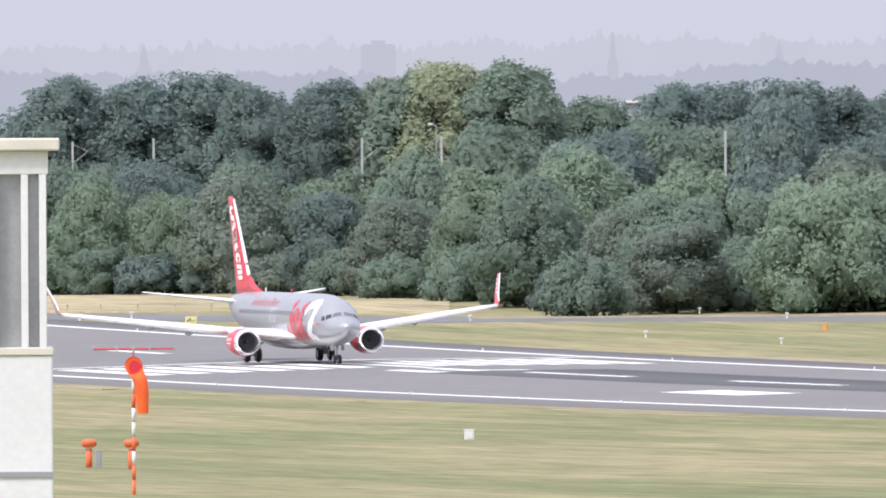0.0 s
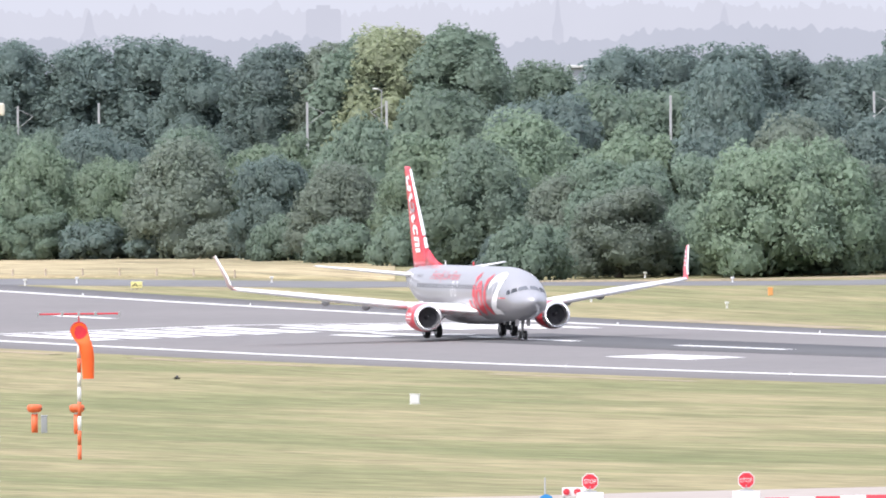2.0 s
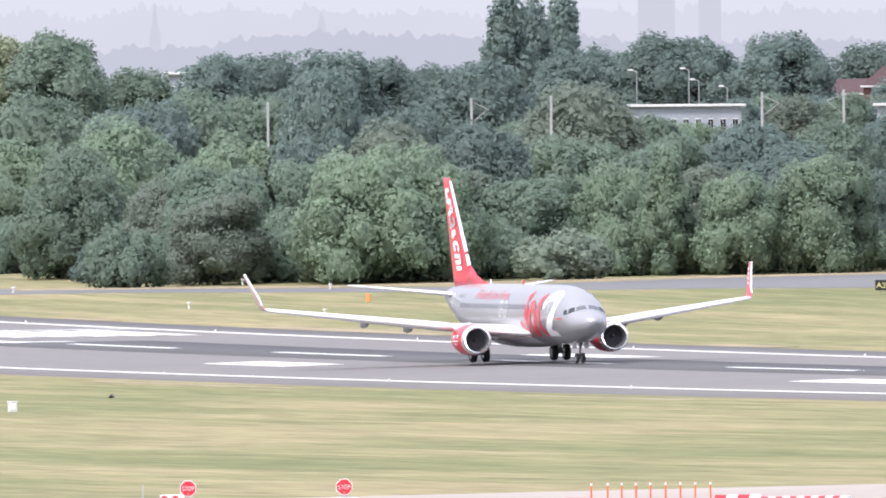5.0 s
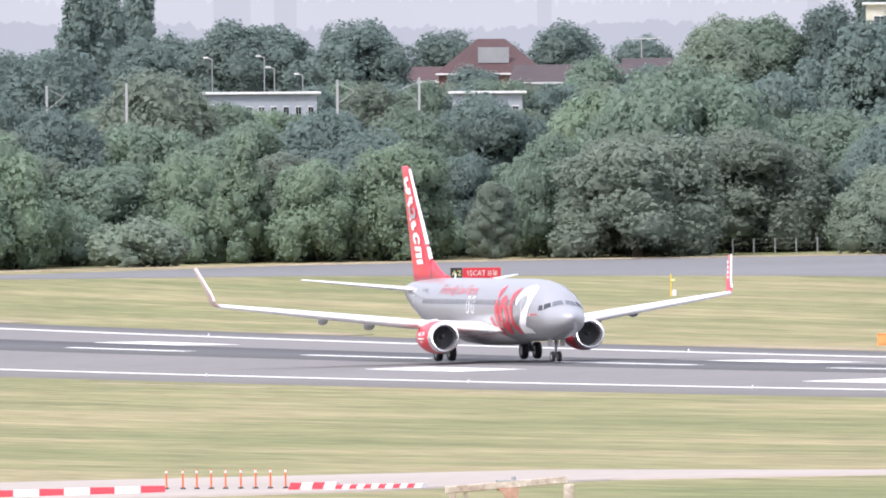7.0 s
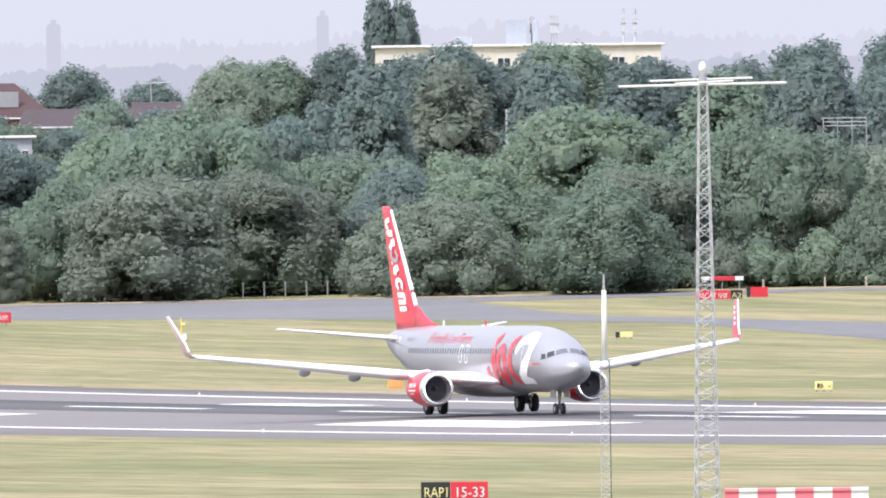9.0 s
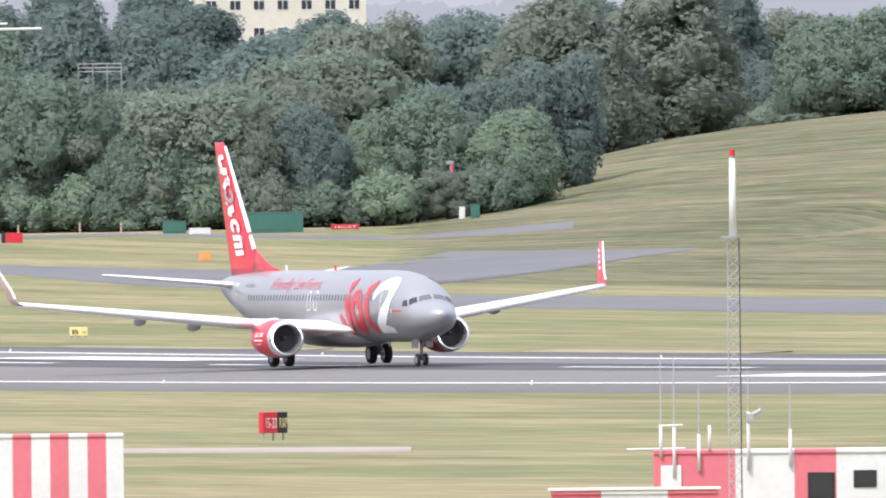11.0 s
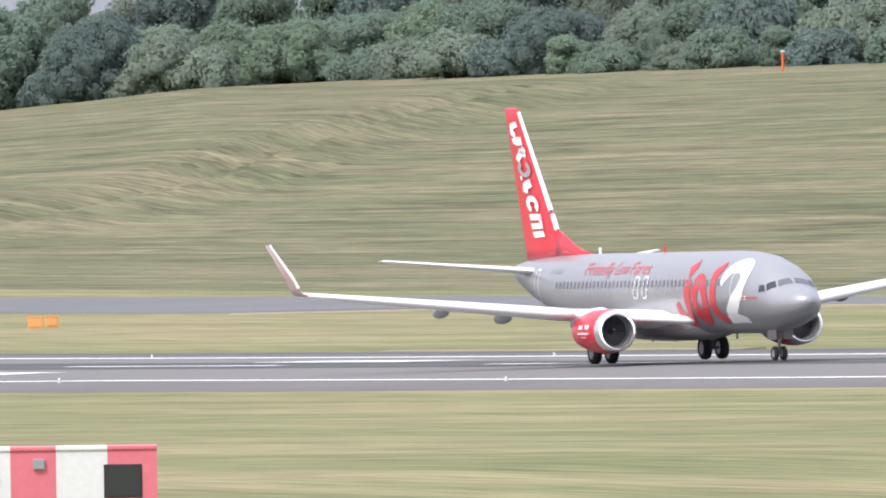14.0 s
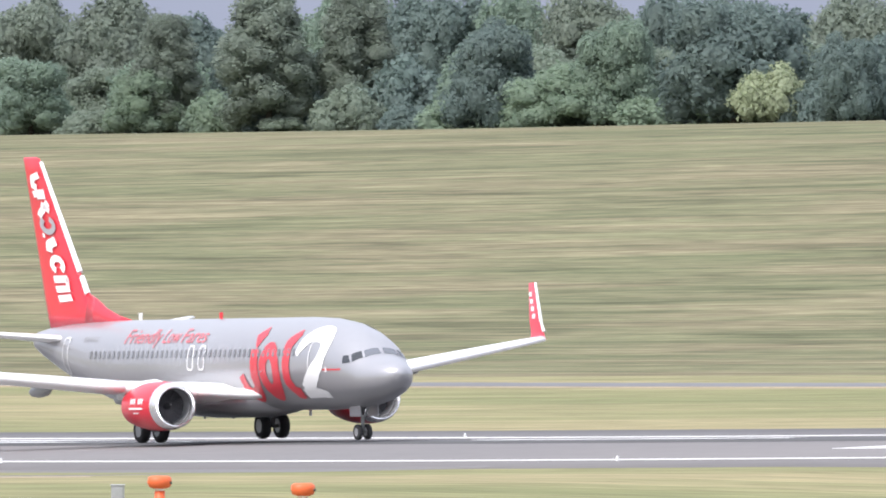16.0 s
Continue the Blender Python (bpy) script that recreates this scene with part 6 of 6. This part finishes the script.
part("roof_sheet", box(-lw / 2 - 0.1, -1.6, lhh + 0.004, lw / 2 + 0.1, 1.6, lhh + 0.05, 0.01), CREAM, lh, "pale roof sheet")
sb, sw, sh = striped_hut("striped_barrier_hut", 17.85, 18.2, 900, -0.834, (0.1, 0.13, 0.13, 0.13, 0.13, 0.13, 0.13, 0.12), "low red and white striped equipment housing", (), 2.0)


def cabin_tower():
    """White cabin with a glazed, railed upper storey at the edge of the field."""
    b, d = 12.70, 650
    base = at(b, d)
    t = thing("cabin_tower", base, "white cabin with a pale framed glazed upper storey", "building", turn=90 - b)
    e = d * radians(12.883 - b)
    z0, z1 = height_at(b, d, -0.475), height_at(b, d, 0.03)
    part("wall", box(-3.0, -2.0, -0.5, e, 2.0, z0, 0.05), WHITE, t, "smooth white lower wall")
    part("ledge", box(-3.0, -2.05, z0 - 3.35, e + 0.03, 2.05, z0 - 3.2), STEEL, t)
    part("sill", box(-3.0, -2.05, z0, e + 0.02, 2.05, z0 + 0.22, 0.03), CREAM, t)
    part("roof", box(-3.2, -2.3, z1 - 0.1, e + 0.22, 2.3, z1 + 0.25, 0.05), CREAM, t, "pale overhanging roof")
    part("lintel", box(-3.0, -2.0, z1 - 0.75, e - 0.1, 2.0, z1 - 0.1, 0.03), WHITE, t)
    for x in (e - 0.25, e - 0.75, e - 1.6, -2.7):
        part("mullion", box(x - 0.1, -2.0, z0 + 0.22, x + 0.1, -1.8, z1 - 0.75, 0.02), WHITE, t)
    part("glazing", box(-2.9, -1.7, z0 + 0.22, e - 0.2, 1.8, z1 - 0.75), STEEL, t, "greyish glazing")


cabin_tower()

# fence by the wood, slim markers
for k in range(6):
    b = 16.684 + k * 0.0515
    t = thing("fence_post", at(b, 2004), "pale concrete fence post before the wood", "fence post", "fence posts")
    part("post", box(-0.06, -0.06, -0.2, 0.06, 0.06, 1.3, 0.02), STEEL, t)
    if k < 5:
        p, q = at(b, 2004), at(b + 0.0515, 2004)
        for z in (0.5, 0.9, 1.25):
            part("wire", rod((0, 0, z), (q.x - p.x, q.y - p.y, z + q.z - p.z), 0.004, sides=4), STEEL, t)
for b, d, h in ((12.92, 2062, 0.7), (13.0, 2060, 0.7), (13.09, 2056, 0.7), (13.18, 2052, 0.7), (13.27, 2048, 0.7), (13.36, 2043, 0.7), (13.46, 2036, 0.7), (17.7, 1990, 0.8), (17.95, 1992, 0.8), (18.1, 1992, 0.9), (18.2, 1990, 0.9)):
    t = thing("fence_stake", at(b, d), "short dark wooden stake in the dry grass", "fence post", "fence stakes")
    part("stake", rod((0, 0, -0.1), (0, 0, h), 0.09, 0.08), RUST, t)
rp = thing("banded_post", at(19.006, 2000), "red and white banded post with a lamp", "post", turn=71)
for k in range(5):
    part("band", rod((0, 0, 0.9 * k - (0.3 if k == 0 else 0)), (0, 0, 0.9 * k + 0.9), 0.16, 0.16, 10), WHITE if k % 2 else PINK_RED, rp)
part("lamp_head", box(-0.5, -0.15, 4.5, 0.2, 0.15, 4.8, 0.04), STEEL, rp)
cabinet(19.03, 1990, 0.5, 0.95, WHITE, "small white cabinet at the hill's foot")
ya = thing("yellow_aerial", at(16.536, 1816), "slim yellow aerial with a white box beside the taxiway", "antenna", turn=73)
part("post", rod((-0.1, 0, -0.2), (-0.1, 0, 1.75), 0.05), YELLOW, ya)
part("box", box(-0.02, -0.15, 0.05, 0.32, 0.15, 0.55, 0.03), WHITE, ya)
part("bracket", box(-0.1, -0.08, 1.2, 0.22, 0.08, 1.4, 0.02), PALE_Y, ya)
op = thing("hill_marker", at(21.953, 1978), "short orange marker post on the hill's crest", "post")
part("post", rod((0, 0, -0.3), (0, 0, 1.6), 0.12, 0.1), ORANGE, op)
part("cap", box(-0.25, -0.1, 1.6, 0.25, 0.1, 1.75, 0.02), WHITE, op)


def bird():
    t = thing("bird", (0, 0, 0), "small dark bird flying low over the grass", "bird")
    part("body", loft([[(x, r * math.cos(a), r * math.sin(a)) for a in [2 * math.pi * i / 10 for i in range(10)]] for x, r in ((-0.2, 0.01), (-0.1, 0.045), (0.02, 0.06), (0.1, 0.045), (0.17, 0.015))]), BLACK, t, smooth_shade=True)
    for sg in (-1, 1):
        part("wing", loft([[(0.05 - k * 0.02, sg * y, z), (0.0 - k * 0.03, sg * y, z + 0.015), (-0.1, sg * y, z)] for k, y, z in ((0, 0.03, 0.02), (1, 0.17, 0.1), (2, 0.32, 0.12))]), BLACK, t)
    part("tail", box(-0.3, -0.04, -0.01, -0.18, 0.04, 0.01), BLACK, t)
    return t


BIRD = bird()


# ---- what moves ----
ROLL_OUT = [(0, -1735.9), (0.5, -1718.0), (1, -1699.7), (1.5, -1680.9), (2, -1661.5), (2.5, -1641.4), (3, -1620.9), (3.2, -1612.5), (5.3, -1520.7), (5.5, -1511.3), (6, -1487.4), (6.5, -1462.9), (7, -1437.9), (7.5, -1412.4), (8, -1386.5), (8.5, -1360.1), (9, -1333.4), (9.5, -1306.3), (9.7, -1295.3), (11.8, -1175.5), (12, -1163.5), (12.5, -1133.3), (13, -1102.9), (13.5, -1072.0), (14, -1040.9), (14.5, -1009.5), (15, -977.4), (15.5, -944.7), (16, -911.6)]


def motions():
    rows = []
    for t, x in ROLL_OUT:
        z0, z1 = plain(x, MID), plain(x - 15.6, MID)
        u = (x + 1300) / 1000
        bank = math.degrees(0.01715 + 0.0125 * u + 0.01404 * u * u)
        rows.append((t, pose(x, MID, z0 + 0.12, bank, -math.degrees(math.atan2(z0 - z1, 15.6)), 0)))
    walk(AIRLINER, rows)
    flight = [(0, 12.6, -0.610), (3, 13.625, -0.640), (3.2, 13.68, -0.645), (5.3, 14.186, -0.658), (5.5, 14.212, -0.665), (9.7, 15.0, -0.68), (16, 16.4, -0.70)]
    walk(BIRD, [(t, Matrix.Translation(lift(b, 1250, e)) @ pose(0, 0, 0, 8, -6, 62)) for t, b, e in flight])


motions()
